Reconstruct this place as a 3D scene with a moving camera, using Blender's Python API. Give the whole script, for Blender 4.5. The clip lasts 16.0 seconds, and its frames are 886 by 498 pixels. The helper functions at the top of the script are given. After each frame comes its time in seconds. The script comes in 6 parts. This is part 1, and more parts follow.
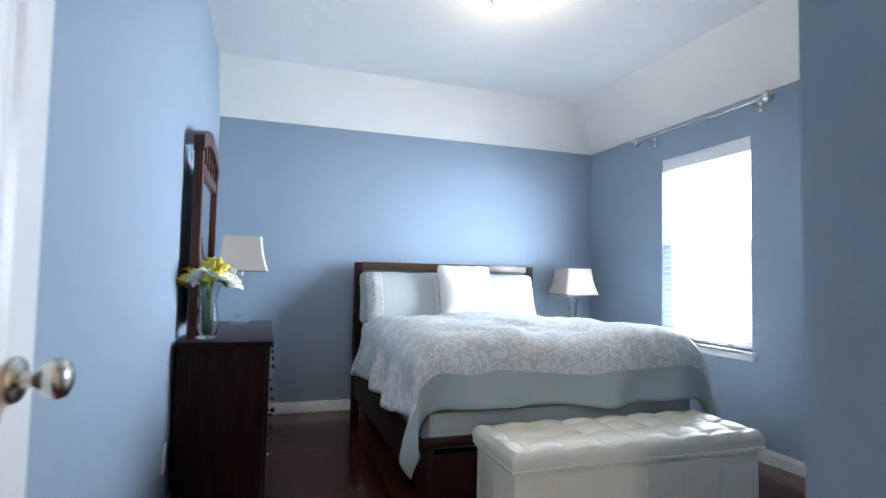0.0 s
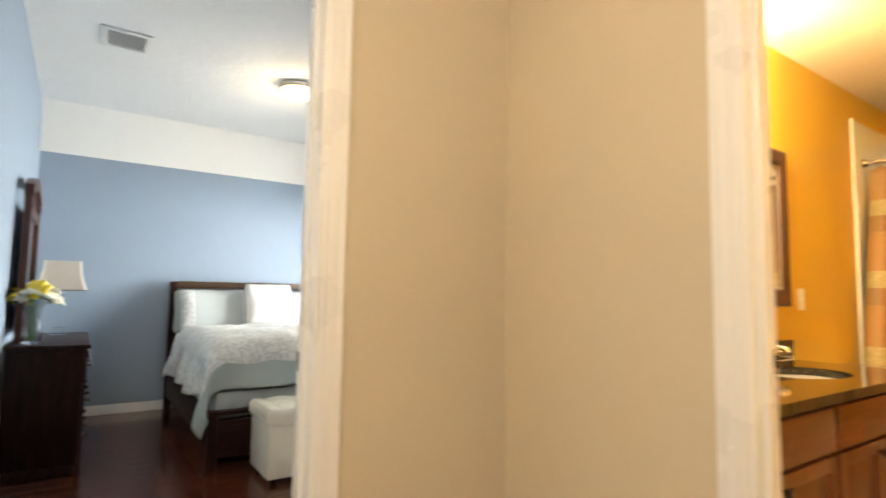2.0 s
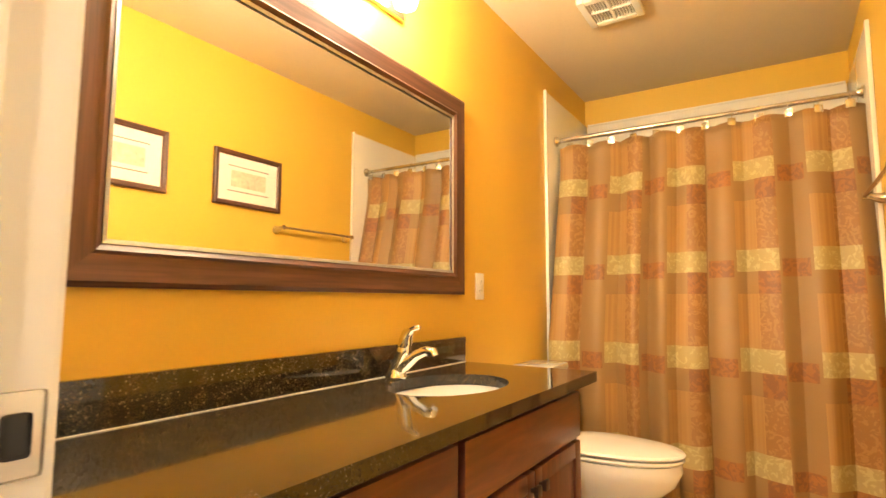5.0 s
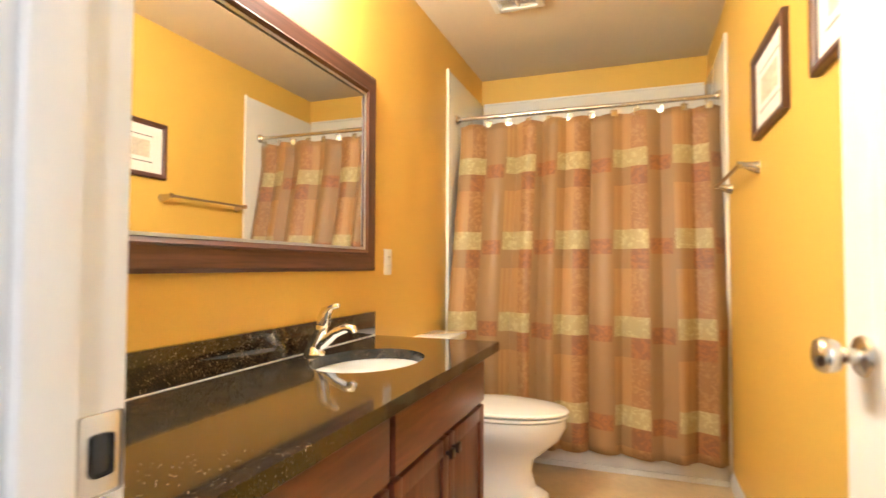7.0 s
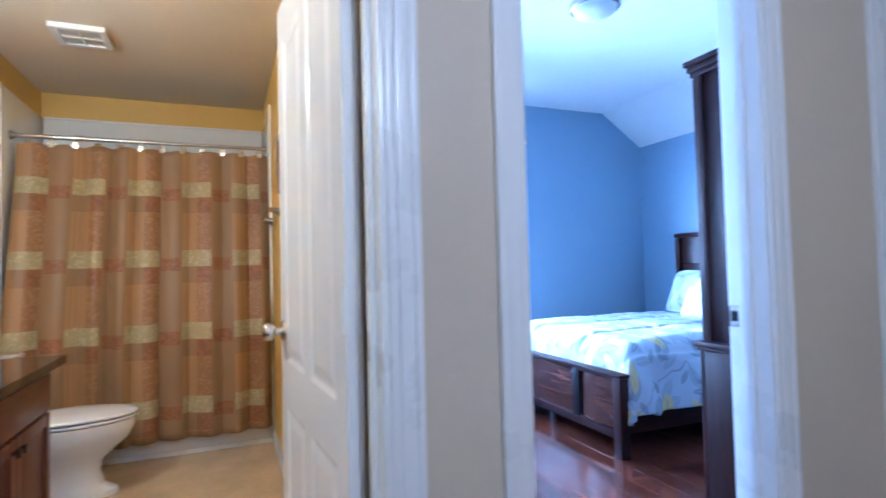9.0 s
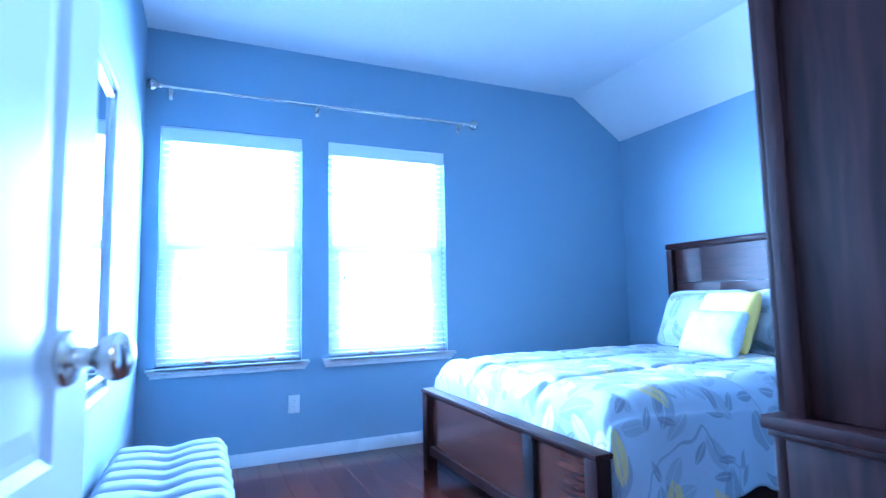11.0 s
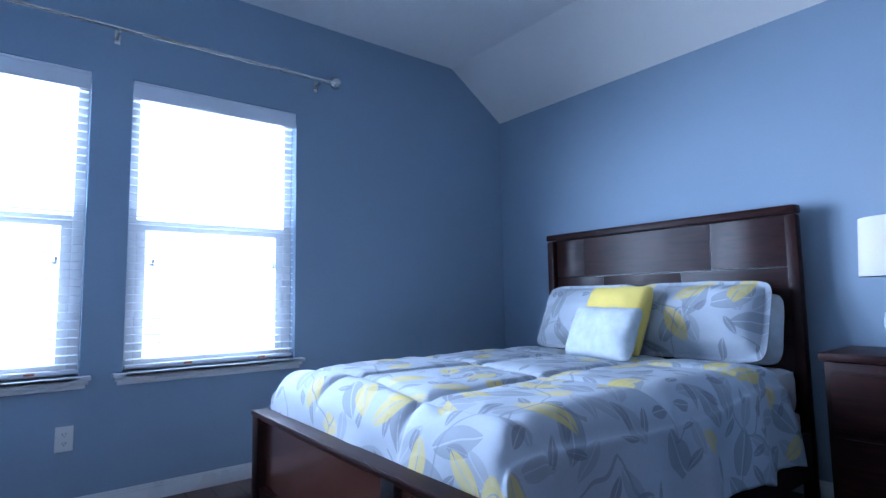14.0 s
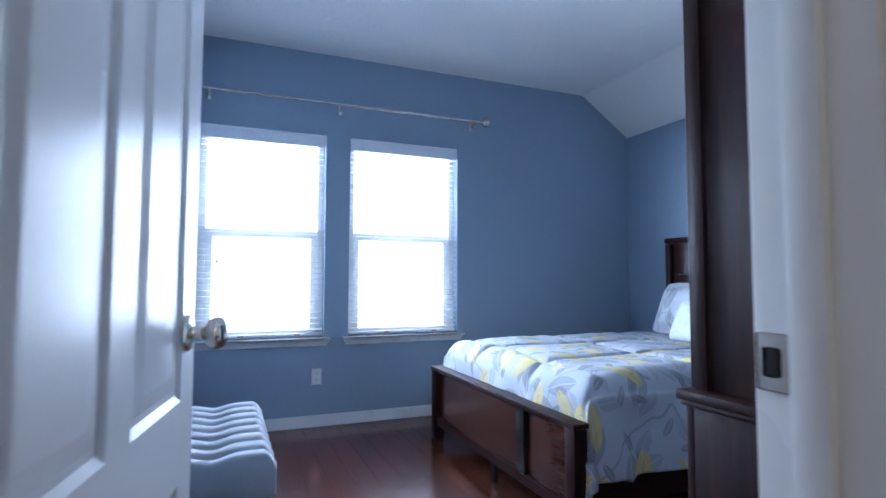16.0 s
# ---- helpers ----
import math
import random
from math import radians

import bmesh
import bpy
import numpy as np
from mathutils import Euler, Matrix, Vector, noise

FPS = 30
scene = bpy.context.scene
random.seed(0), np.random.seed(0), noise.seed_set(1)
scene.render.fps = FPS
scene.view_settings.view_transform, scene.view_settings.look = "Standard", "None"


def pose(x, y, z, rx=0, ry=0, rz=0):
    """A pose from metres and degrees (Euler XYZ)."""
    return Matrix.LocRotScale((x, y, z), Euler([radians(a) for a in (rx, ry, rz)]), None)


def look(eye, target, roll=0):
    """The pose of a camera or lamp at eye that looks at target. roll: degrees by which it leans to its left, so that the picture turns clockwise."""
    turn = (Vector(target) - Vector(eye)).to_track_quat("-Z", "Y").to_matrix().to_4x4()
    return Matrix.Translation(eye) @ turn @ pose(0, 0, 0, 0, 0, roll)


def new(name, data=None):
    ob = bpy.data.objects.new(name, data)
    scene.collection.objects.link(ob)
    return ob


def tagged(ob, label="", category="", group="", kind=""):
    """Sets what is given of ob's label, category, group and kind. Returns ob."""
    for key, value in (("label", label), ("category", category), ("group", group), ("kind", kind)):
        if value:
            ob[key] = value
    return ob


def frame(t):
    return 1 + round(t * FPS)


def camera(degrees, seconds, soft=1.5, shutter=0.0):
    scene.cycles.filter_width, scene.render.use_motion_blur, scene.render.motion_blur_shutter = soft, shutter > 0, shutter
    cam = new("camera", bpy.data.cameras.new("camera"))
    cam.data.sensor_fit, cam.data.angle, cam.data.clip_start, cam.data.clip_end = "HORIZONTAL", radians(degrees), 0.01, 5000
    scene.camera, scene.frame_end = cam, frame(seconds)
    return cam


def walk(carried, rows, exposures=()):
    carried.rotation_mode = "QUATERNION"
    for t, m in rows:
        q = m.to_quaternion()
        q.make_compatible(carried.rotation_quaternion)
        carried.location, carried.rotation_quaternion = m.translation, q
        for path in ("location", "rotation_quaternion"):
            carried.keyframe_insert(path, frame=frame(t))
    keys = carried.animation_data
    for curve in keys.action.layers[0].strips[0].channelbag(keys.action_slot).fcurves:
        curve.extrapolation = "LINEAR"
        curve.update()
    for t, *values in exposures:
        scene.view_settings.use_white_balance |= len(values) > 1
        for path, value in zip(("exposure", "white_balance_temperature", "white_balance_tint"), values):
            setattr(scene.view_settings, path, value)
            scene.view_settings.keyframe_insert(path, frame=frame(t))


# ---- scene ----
cam = camera(79.4, 16.0, shutter=0.4)
PATH = [
    (0, (0.449, -0.086, 1.078), (1.072, 1.812, 1.182), 1.2),
    (0.5, (0.354, -0.358, 1.091), (0.959, 1.545, 1.203), 1.2),
    (1, (0.312, -0.710, 1.117), (0.895, 1.199, 1.238), 1.1),
    (1.5, (0.271, -1.076, 1.099), (1.054, 0.758, 1.262), 1.4),
    (2, (0.402, -1.373, 1.104), (1.523, 0.275, 1.273), 1.0),
    (2.5, (0.542, -1.549, 1.101), (1.806, -0.009, 1.277), 1.0),
    (3, (0.733, -1.583, 1.099), (2.154, -0.186, 1.277), 0.5),
    (3.5, (1.001, -1.536, 1.108), (2.510, -0.237, 1.297), 0.2),
    (4, (1.333, -1.400, 1.087), (2.887, -0.157, 1.296), 0.2),
    (6.5, (1.637, -1.099, 1.040), (3.468, -0.299, 1.131), 0.2),
    (7, (1.456, -1.120, 1.091), (3.337, -0.444, 1.156), 0.2),
    (7.5, (1.259, -1.111, 1.098), (3.254, -0.985, 1.170), -0.5),
    (8, (0.963, -1.093, 1.135), (2.929, -1.457, 1.199), -0.9),
    (8.5, (0.706, -1.149, 1.151), (2.621, -1.723, 1.217), -1.2),
    (9, (0.671, -1.282, 1.148), (2.524, -2.033, 1.213), -1.4),
    (9.5, (0.807, -1.567, 1.150), (2.601, -2.446, 1.232), -1.5),
    (11.8, (1.917, -2.390, 0.990), (3.747, -3.170, 1.200), -0.9),
    (12, (1.923, -2.457, 1.015), (3.757, -3.231, 1.209), -0.8),
    (12.5, (2.105, -2.558, 0.998), (3.924, -3.366, 1.195), -0.7),
    (13, (2.224, -2.579, 0.996), (3.931, -3.603, 1.196), -0.7),
    (13.5, (2.249, -2.564, 0.991), (3.842, -3.758, 1.188), -0.8),
    (14, (2.249, -2.534, 0.993), (3.815, -3.764, 1.173), -0.9),
    (14.5, (2.152, -2.498, 1.003), (3.766, -3.668, 1.165), -0.8),
    (15, (1.930, -2.396, 1.027), (3.714, -3.288, 1.171), -0.5),
    (15.5, (1.640, -2.247, 1.050), (3.497, -2.976, 1.191), -0.0),
    (16, (1.364, -2.070, 1.072), (3.212, -2.826, 1.186), 0.2),
]
EXPOSURES = [
    (0.0, 0.26, 5950, 9), (1.0, 0.20, 6400, 9), (1.6, 0.34, 7200, 8), (2.1, 0.48, 7500, 9), (2.6, 0.52, 7500, 11), (3.3, 0.56, 7350, 13), (4.2, 0.54, 7200, 13), (6.3, 0.7, 5400, 8),
    (7.5, 0.36, 4700, 12), (8.2, -0.10, 4250, 14), (9.0, -0.34, 4000, 12), (9.7, -0.26, 3750, 11), (11.8, -1.00, 3950, 6), (13.0, -1.80, 4600, 12), (14.5, -1.92, 4950, 13), (16.0, -1.72, 5200, 12)]
walk(cam, [(t, look(eye, target, roll)) for t, eye, target, roll in PATH], EXPOSURES)

# ---- world and lights ----
world = bpy.data.worlds.new("sky_world")
scene.world = world
world.use_nodes = True
wn = world.node_tree.nodes
sky = wn.new("ShaderNodeTexSky")
sky.sky_type, sky.sun_disc = "NISHITA", False
sky.sun_elevation, sky.sun_rotation = radians(50), radians(120)
world.node_tree.links.new(sky.outputs[0], wn["Background"].inputs[0])
wn["Background"].inputs[1].default_value = 0.12
sun = new("sun", bpy.data.lights.new("sun", "SUN"))
sun.data.energy, sun.data.angle, sun.data.color = 2.5, radians(0.5), (1.0, 0.95, 0.88)
sun.matrix_world = look((0, 0, 30), (-6, 14, 0))


def area_lamp(name, eye, target, w, h, watts, colour):
    ob = new(name, bpy.data.lights.new(name, "AREA"))
    ob.data.shape, ob.data.size, ob.data.size_y, ob.data.energy, ob.data.color = "RECTANGLE", w, h, watts, colour
    ob.matrix_world = look(eye, target)
    return ob


def bulb(name, at, watts, radius, colour):
    ob = new(name, bpy.data.lights.new(name, "POINT"))
    ob.location, ob.data.energy, ob.data.shadow_soft_size, ob.data.color = at, watts, radius, colour
    return ob


DAY = (0.86, 0.93, 1.0)
WARM = (1.0, 0.85, 0.60)
# daylight in the three window openings
area_lamp("daylight_a", (3.492, 2.90, 1.335), (0, 2.90, 1.335), 0.98, 1.52, 280, DAY)
area_lamp("daylight_b", (5.515, -2.325, 1.40), (0, -2.325, 1.40), 1.04, 1.66, 920, DAY)
area_lamp("daylight_c", (5.515, -3.39, 1.40), (0, -3.39, 1.40), 1.04, 1.66, 920, DAY)
bulb("ceiling_bulb", (1.684, 2.50, 2.54), 11, 0.06, (1.0, 0.80, 0.50))
for bx_ in (2.35, 2.65, 2.95):
    bulb("vanity_bulb", (bx_, -0.165, 2.10), 20, 0.045, WARM)
bulb("night_lamp_bulb", (2.80, -5.36, 1.17), 4, 0.035, (1.0, 0.72, 0.46))
# fill light for the hall, added out of view
bulb("hall_fill_bulb", (-0.15, -1.6, 2.30), 96, 0.08, (1.0, 0.87, 0.73))


# ---- materials ----
def material(name, colour, rough=0.5, metal=0.0, vary=0.06, scale=3.0, bump=0.0, bump_scale=60.0, fine=0.04, fine_scale=90.0, spec=0.5, coat=0.0):
    m = bpy.data.materials.new(name)
    m.use_nodes = True
    n, l = m.node_tree.nodes, m.node_tree.links
    b = n["Principled BSDF"]
    b.inputs["Roughness"].default_value, b.inputs["Metallic"].default_value = rough, metal
    b.inputs["Specular IOR Level"].default_value, b.inputs["Coat Weight"].default_value = spec, coat
    co = n.new("ShaderNodeTexCoord")
    a, f = n.new("ShaderNodeTexNoise"), n.new("ShaderNodeTexNoise")
    a.inputs["Scale"].default_value, f.inputs["Scale"].default_value = scale, fine_scale
    a.inputs["Detail"].default_value, f.inputs["Detail"].default_value = 4, 3
    l.new(co.outputs["Object"], a.inputs["Vector"]), l.new(co.outputs["Object"], f.inputs["Vector"])
    add = n.new("ShaderNodeMath")
    add.operation = "MULTIPLY_ADD"
    l.new(f.outputs["Fac"], add.inputs[0])
    add.inputs[1].default_value = fine / max(vary, 0.001)
    l.new(a.outputs["Fac"], add.inputs[2])
    ramp = n.new("ShaderNodeMapRange")
    l.new(add.outputs[0], ramp.inputs["Value"])
    mid = 0.5 + 0.5 * fine / max(vary, 0.001)
    ramp.inputs["From Min"].default_value, ramp.inputs["From Max"].default_value = mid - 0.35, mid + 0.35
    mix = n.new("ShaderNodeMix")
    mix.data_type = "RGBA"
    mix.inputs[6].default_value = (*[c * (1 - vary) for c in colour], 1)
    mix.inputs[7].default_value = (*[min(1, c * (1 + vary)) for c in colour], 1)
    l.new(ramp.outputs[0], mix.inputs[0]), l.new(mix.outputs[2], b.inputs["Base Color"])
    rr = n.new("ShaderNodeMapRange")
    l.new(a.outputs["Fac"], rr.inputs["Value"])
    rr.inputs["To Min"].default_value, rr.inputs["To Max"].default_value = max(0.02, rough * 0.88), min(1, rough * 1.12)
    l.new(rr.outputs[0], b.inputs["Roughness"])
    if bump:
        bn, bp = n.new("ShaderNodeTexNoise"), n.new("ShaderNodeBump")
        bn.inputs["Scale"].default_value, bn.inputs["Detail"].default_value = bump_scale, 4
        l.new(co.outputs["Object"], bn.inputs["Vector"])
        bp.inputs["Strength"].default_value, bp.inputs["Distance"].default_value = bump, 0.004
        l.new(bn.outputs["Fac"], bp.inputs["Height"]), l.new(bp.outputs["Normal"], b.inputs["Normal"])
    return m


def wood(name, dark, light, rough=0.3, axis=0, stretch=14.0, scale=5.0, coat=0.0, per_piece=0.0, spec=0.5):
    m = bpy.data.materials.new(name)
    m.use_nodes = True
    n, l = m.node_tree.nodes, m.node_tree.links
    b = n["Principled BSDF"]
    b.inputs["Roughness"].default_value, b.inputs["Coat Weight"].default_value = rough, coat
    b.inputs["Coat Roughness"].default_value, b.inputs["Specular IOR Level"].default_value = 0.12, spec
    co, mp, oi = n.new("ShaderNodeTexCoord"), n.new("ShaderNodeMapping"), n.new("ShaderNodeObjectInfo")
    s = [stretch] * 3
    s[axis] = 1.0
    mp.inputs["Scale"].default_value = s
    off = n.new("ShaderNodeVectorMath")
    off.operation = "MULTIPLY_ADD"
    l.new(oi.outputs["Random"], off.inputs[0])
    off.inputs[1].default_value = (7, 13, 5)
    l.new(co.outputs["Object"], off.inputs[2])
    l.new(off.outputs[0], mp.inputs["Vector"])
    a = n.new("ShaderNodeTexNoise")
    a.inputs["Scale"].default_value, a.inputs["Detail"].default_value, a.inputs["Distortion"].default_value = scale, 7, 0.6
    l.new(mp.outputs[0], a.inputs["Vector"])
    r = n.new("ShaderNodeValToRGB")
    r.color_ramp.elements[0].position, r.color_ramp.elements[1].position = 0.32, 0.70
    r.color_ramp.elements[0].color, r.color_ramp.elements[1].color = (*dark, 1), (*light, 1)
    l.new(a.outputs["Fac"], r.inputs["Fac"])
    out = r.outputs["Color"]
    if per_piece:
        hs = n.new("ShaderNodeHueSaturation")
        mr = n.new("ShaderNodeMapRange")
        l.new(oi.outputs["Random"], mr.inputs["Value"])
        mr.inputs["To Min"].default_value, mr.inputs["To Max"].default_value = 1 - per_piece, 1 + per_piece
        l.new(mr.outputs[0], hs.inputs["Value"]), l.new(out, hs.inputs["Color"])
        out = hs.outputs["Color"]
    l.new(out, b.inputs["Base Color"])
    bp = n.new("ShaderNodeBump")
    bp.inputs["Strength"].default_value, bp.inputs["Distance"].default_value = 0.12, 0.001
    l.new(a.outputs["Fac"], bp.inputs["Height"]), l.new(bp.outputs["Normal"], b.inputs["Normal"])
    return m


def glass(name, rough=0.0, tint=(1, 1, 1)):
    m = bpy.data.materials.new(name)
    m.use_nodes = True
    b = m.node_tree.nodes["Principled BSDF"]
    b.inputs["Transmission Weight"].default_value, b.inputs["Roughness"].default_value = 1.0, rough
    b.inputs["Base Color"].default_value, b.inputs["IOR"].default_value = (*tint, 1), 1.45
    return m


def glow(name, colour, strength):
    m = bpy.data.materials.new(name)
    m.use_nodes = True
    b = m.node_tree.nodes["Principled BSDF"]
    b.inputs["Base Color"].default_value = (0.9, 0.9, 0.88, 1)
    b.inputs["Emission Color"].default_value, b.inputs["Emission Strength"].default_value = (*colour, 1), strength
    return m


BLUE = material("blue_wall_paint", (0.273, 0.338, 0.420), 0.8, vary=0.03, scale=1.5, bump=0.10, bump_scale=130, fine=0.02, spec=0.2)
GOLD = material("gold_wall_paint", (0.70, 0.45, 0.066), 0.45, vary=0.04, scale=1.5, bump=0.12, bump_scale=120, fine=0.02)
BEIGE = material("beige_wall_paint", (0.58, 0.505, 0.385), 0.55, vary=0.03, scale=1.5, bump=0.10, bump_scale=120, fine=0.02)
CEIL = material("white_textured_ceiling", (0.86, 0.85, 0.83), 0.8, vary=0.03, scale=2.0, bump=0.9, bump_scale=15, fine=0.03)
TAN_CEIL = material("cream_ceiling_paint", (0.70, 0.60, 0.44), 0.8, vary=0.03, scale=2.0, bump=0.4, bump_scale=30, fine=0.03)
SLOPE = material("white_sloped_ceiling", (0.86, 0.84, 0.80), 0.7, vary=0.03, scale=2.0, bump=0.18, bump_scale=60, fine=0.02)
TRIM = material("white_trim_paint", (0.80, 0.80, 0.79), 0.28, vary=0.02, scale=4, bump=0.03, bump_scale=50, fine=0.01)
DOORP = material("white_door_paint", (0.82, 0.82, 0.82), 0.22, vary=0.02, scale=3, bump=0.04, bump_scale=180, fine=0.01)
PLANK = wood("red_brown_floor_plank", (0.034, 0.009, 0.005), (0.105, 0.028, 0.014), 0.16, axis=0, stretch=16, scale=2.2, per_piece=0.22)
GAP = material("dark_floor_joint", (0.02, 0.008, 0.005), 0.6)
VINYL = material("tan_mottled_vinyl", (0.62, 0.46, 0.25), 0.35, vary=0.22, scale=5, bump=0.05, bump_scale=40, fine=0.08, fine_scale=30)
DARKWOOD = wood("espresso_wood", (0.012, 0.0042, 0.0040), (0.029, 0.0095, 0.0082), 0.42, axis=1, stretch=12, scale=4, coat=0.03, spec=0.11)
DARKWOOD_Z = wood("espresso_wood_upright", (0.012, 0.0042, 0.0040), (0.029, 0.0095, 0.0082), 0.42, axis=2, stretch=12, scale=4, coat=0.03, spec=0.11)
DARKWOOD_X = wood("espresso_wood_across", (0.012, 0.0042, 0.0040), (0.029, 0.0095, 0.0082), 0.42, axis=0, stretch=12, scale=4, coat=0.03, spec=0.11)
GLOSSWOOD = wood("lacquered_espresso_panel", (0.014, 0.006, 0.006), (0.034, 0.013, 0.011), 0.36, axis=0, stretch=12, scale=4, coat=0.03, spec=0.20)
MAHOGANY = wood("mahogany_mirror_wood", (0.040, 0.014, 0.010), (0.085, 0.030, 0.020), 0.35, axis=1, stretch=12, scale=4, coat=0.05, spec=0.3)
MAHOGANY_Z = wood("mahogany_mirror_wood_upright", (0.040, 0.014, 0.010), (0.085, 0.030, 0.020), 0.35, axis=2, stretch=12, scale=4, coat=0.05, spec=0.3)
# headboard rails: bed wood lightened in colour for the golden light on them
RAILWOOD_LIT = wood("lit_bed_rail_wood", (0.035, 0.018, 0.010), (0.085, 0.046, 0.025), 0.3, axis=0, stretch=14, scale=4, coat=0.1)
CHERRY = wood("cherry_cabinet_wood", (0.082, 0.024, 0.0115), (0.155, 0.048, 0.022), 0.33, axis=2, stretch=10, scale=4, coat=0.1)
CHERRY_X = wood("cherry_cabinet_wood_across", (0.082, 0.024, 0.0115), (0.155, 0.048, 0.022), 0.33, axis=0, stretch=10, scale=4, coat=0.1)
MIRRORWOOD = wood("walnut_mirror_frame", (0.055, 0.022, 0.014), (0.12, 0.05, 0.032), 0.4, axis=0, stretch=20, scale=4)
WHITE = material("white_plastic", (0.80, 0.79, 0.75), 0.35, vary=0.02, fine=0.01)
PORC = material("white_porcelain", (0.87, 0.86, 0.83), 0.08, vary=0.01, fine=0.005, coat=0.4)
NICKEL = material("brushed_nickel", (0.62, 0.59, 0.54), 0.26, 1.0, vary=0.04, fine=0.03)
CHROME = material("polished_chrome", (0.82, 0.82, 0.83), 0.06, 1.0, vary=0.02, fine=0.01)
DARKMETAL = material("dark_bronze_metal", (0.10, 0.085, 0.08), 0.35, 1.0, vary=0.1)
LEATHER = material("ivory_bonded_leather", (0.86, 0.82, 0.70), 0.30, vary=0.04, scale=6, bump=0.25, bump_scale=220, fine=0.02, coat=0.15)
GREYCLOTH = material("grey_velvet_cloth", (0.25, 0.27, 0.31), 0.85, vary=0.08, scale=8, bump=0.3, bump_scale=320, fine=0.05)
WHITECLOTH = material("white_cotton", (0.82, 0.82, 0.82), 0.85, vary=0.03, scale=6, bump=0.3, bump_scale=250, fine=0.03)
SATIN = material("silver_satin", (0.40, 0.455, 0.46), 0.36, vary=0.06, scale=5, bump=0.15, bump_scale=35, fine=0.02)
SHADE = material("beige_lamp_shade", (0.55, 0.50, 0.45), 0.8, vary=0.04, scale=5, bump=0.4, bump_scale=260, fine=0.05)
SHADE_W = material("white_lamp_shade", (0.82, 0.82, 0.84), 0.8, vary=0.02, bump=0.2, bump_scale=260)
sh_n, sh_l = SHADE_W.node_tree.nodes, SHADE_W.node_tree.links
sh_t, sh_m = sh_n.new("ShaderNodeBsdfTranslucent"), sh_n.new("ShaderNodeMixShader")
sh_t.inputs["Color"].default_value, sh_m.inputs[0].default_value = (0.80, 0.74, 0.68, 1), 0.35
sh_l.new(sh_n["Principled BSDF"].outputs[0], sh_m.inputs[1]), sh_l.new(sh_t.outputs[0], sh_m.inputs[2]), sh_l.new(sh_m.outputs[0], sh_n["Material Output"].inputs[0])
CRYSTAL = glass("clear_crystal", 0.0, (0.97, 0.99, 1.0))
PANE = glass("window_glass")
MIRROR = material("silver_mirror", (0.9, 0.9, 0.9), 0.01, 1.0, vary=0.0, fine=0.0)
SILVERLEAF = material("silver_frame_finish", (0.55, 0.56, 0.6), 0.3, 0.8, vary=0.12, scale=20)
BLACK = material("black_lacquer", (0.012, 0.012, 0.014), 0.25)
YELLOWCLOTH = material("yellow_cotton", (0.80, 0.62, 0.14), 0.85, vary=0.05, scale=8, bump=0.3, bump_scale=260)
LIT = glow("lit_frosted_glass", (1.0, 0.76, 0.40), 9.0)
LITW = glow("lit_vanity_glass", (1.0, 0.80, 0.45), 22.0)
FROST = material("frosted_glass_unlit", (0.8, 0.8, 0.8), 0.3)
BLIND = material("white_blind_slat", (0.84, 0.85, 0.88), 0.5, vary=0.02, fine=0.01)
SURROUND = material("white_tub_surround", (0.82, 0.79, 0.72), 0.12, vary=0.02, fine=0.01, coat=0.3)


def granite():
    m = material("black_flecked_granite", (0.014, 0.015, 0.012), 0.08, coat=0.3)
    n, l = m.node_tree.nodes, m.node_tree.links
    b = n["Principled BSDF"]
    co = n["Texture Coordinate"]
    v, w, r, mix = n.new("ShaderNodeTexVoronoi"), n.new("ShaderNodeTexNoise"), n.new("ShaderNodeValToRGB"), n.new("ShaderNodeMix")
    v.inputs["Scale"].default_value, w.inputs["Scale"].default_value = 420, 24
    w.inputs["Detail"].default_value = 6
    l.new(co.outputs["Object"], v.inputs["Vector"]), l.new(co.outputs["Object"], w.inputs["Vector"])
    mul = n.new("ShaderNodeMath")
    mul.operation = "MULTIPLY"
    sep = n.new("ShaderNodeSeparateColor")
    l.new(v.outputs["Color"], sep.inputs[0])
    l.new(sep.outputs[0], mul.inputs[0]), l.new(w.outputs["Fac"], mul.inputs[1])
    l.new(mul.outputs[0], r.inputs["Fac"])
    r.color_ramp.elements[0].position, r.color_ramp.elements[0].color = 0.26, (0.010, 0.009, 0.008, 1)
    r.color_ramp.elements[1].position, r.color_ramp.elements[1].color = 0.62, (0.085, 0.060, 0.034, 1)
    # sparse pale mica flecks
    v2, r2 = n.new("ShaderNodeTexVoronoi"), n.new("ShaderNodeValToRGB")
    v2.inputs["Scale"].default_value = 300
    l.new(co.outputs["Object"], v2.inputs["Vector"])
    r2.color_ramp.elements[0].position, r2.color_ramp.elements[0].color = 0.962, (0, 0, 0, 1)
    r2.color_ramp.elements[1].position, r2.color_ramp.elements[1].color = 0.975, (1, 1, 1, 1)
    sep2 = n.new("ShaderNodeSeparateColor")
    l.new(v2.outputs["Color"], sep2.inputs[0]), l.new(sep2.outputs[1], r2.inputs["Fac"])
    mix.data_type = "RGBA"
    l.new(r2.outputs["Color"], mix.inputs[0]), l.new(r.outputs["Color"], mix.inputs[6])
    mix.inputs[7].default_value = (0.15, 0.12, 0.075, 1)
    l.new(mix.outputs[2], b.inputs["Base Color"])
    return m


GRANITE = granite()


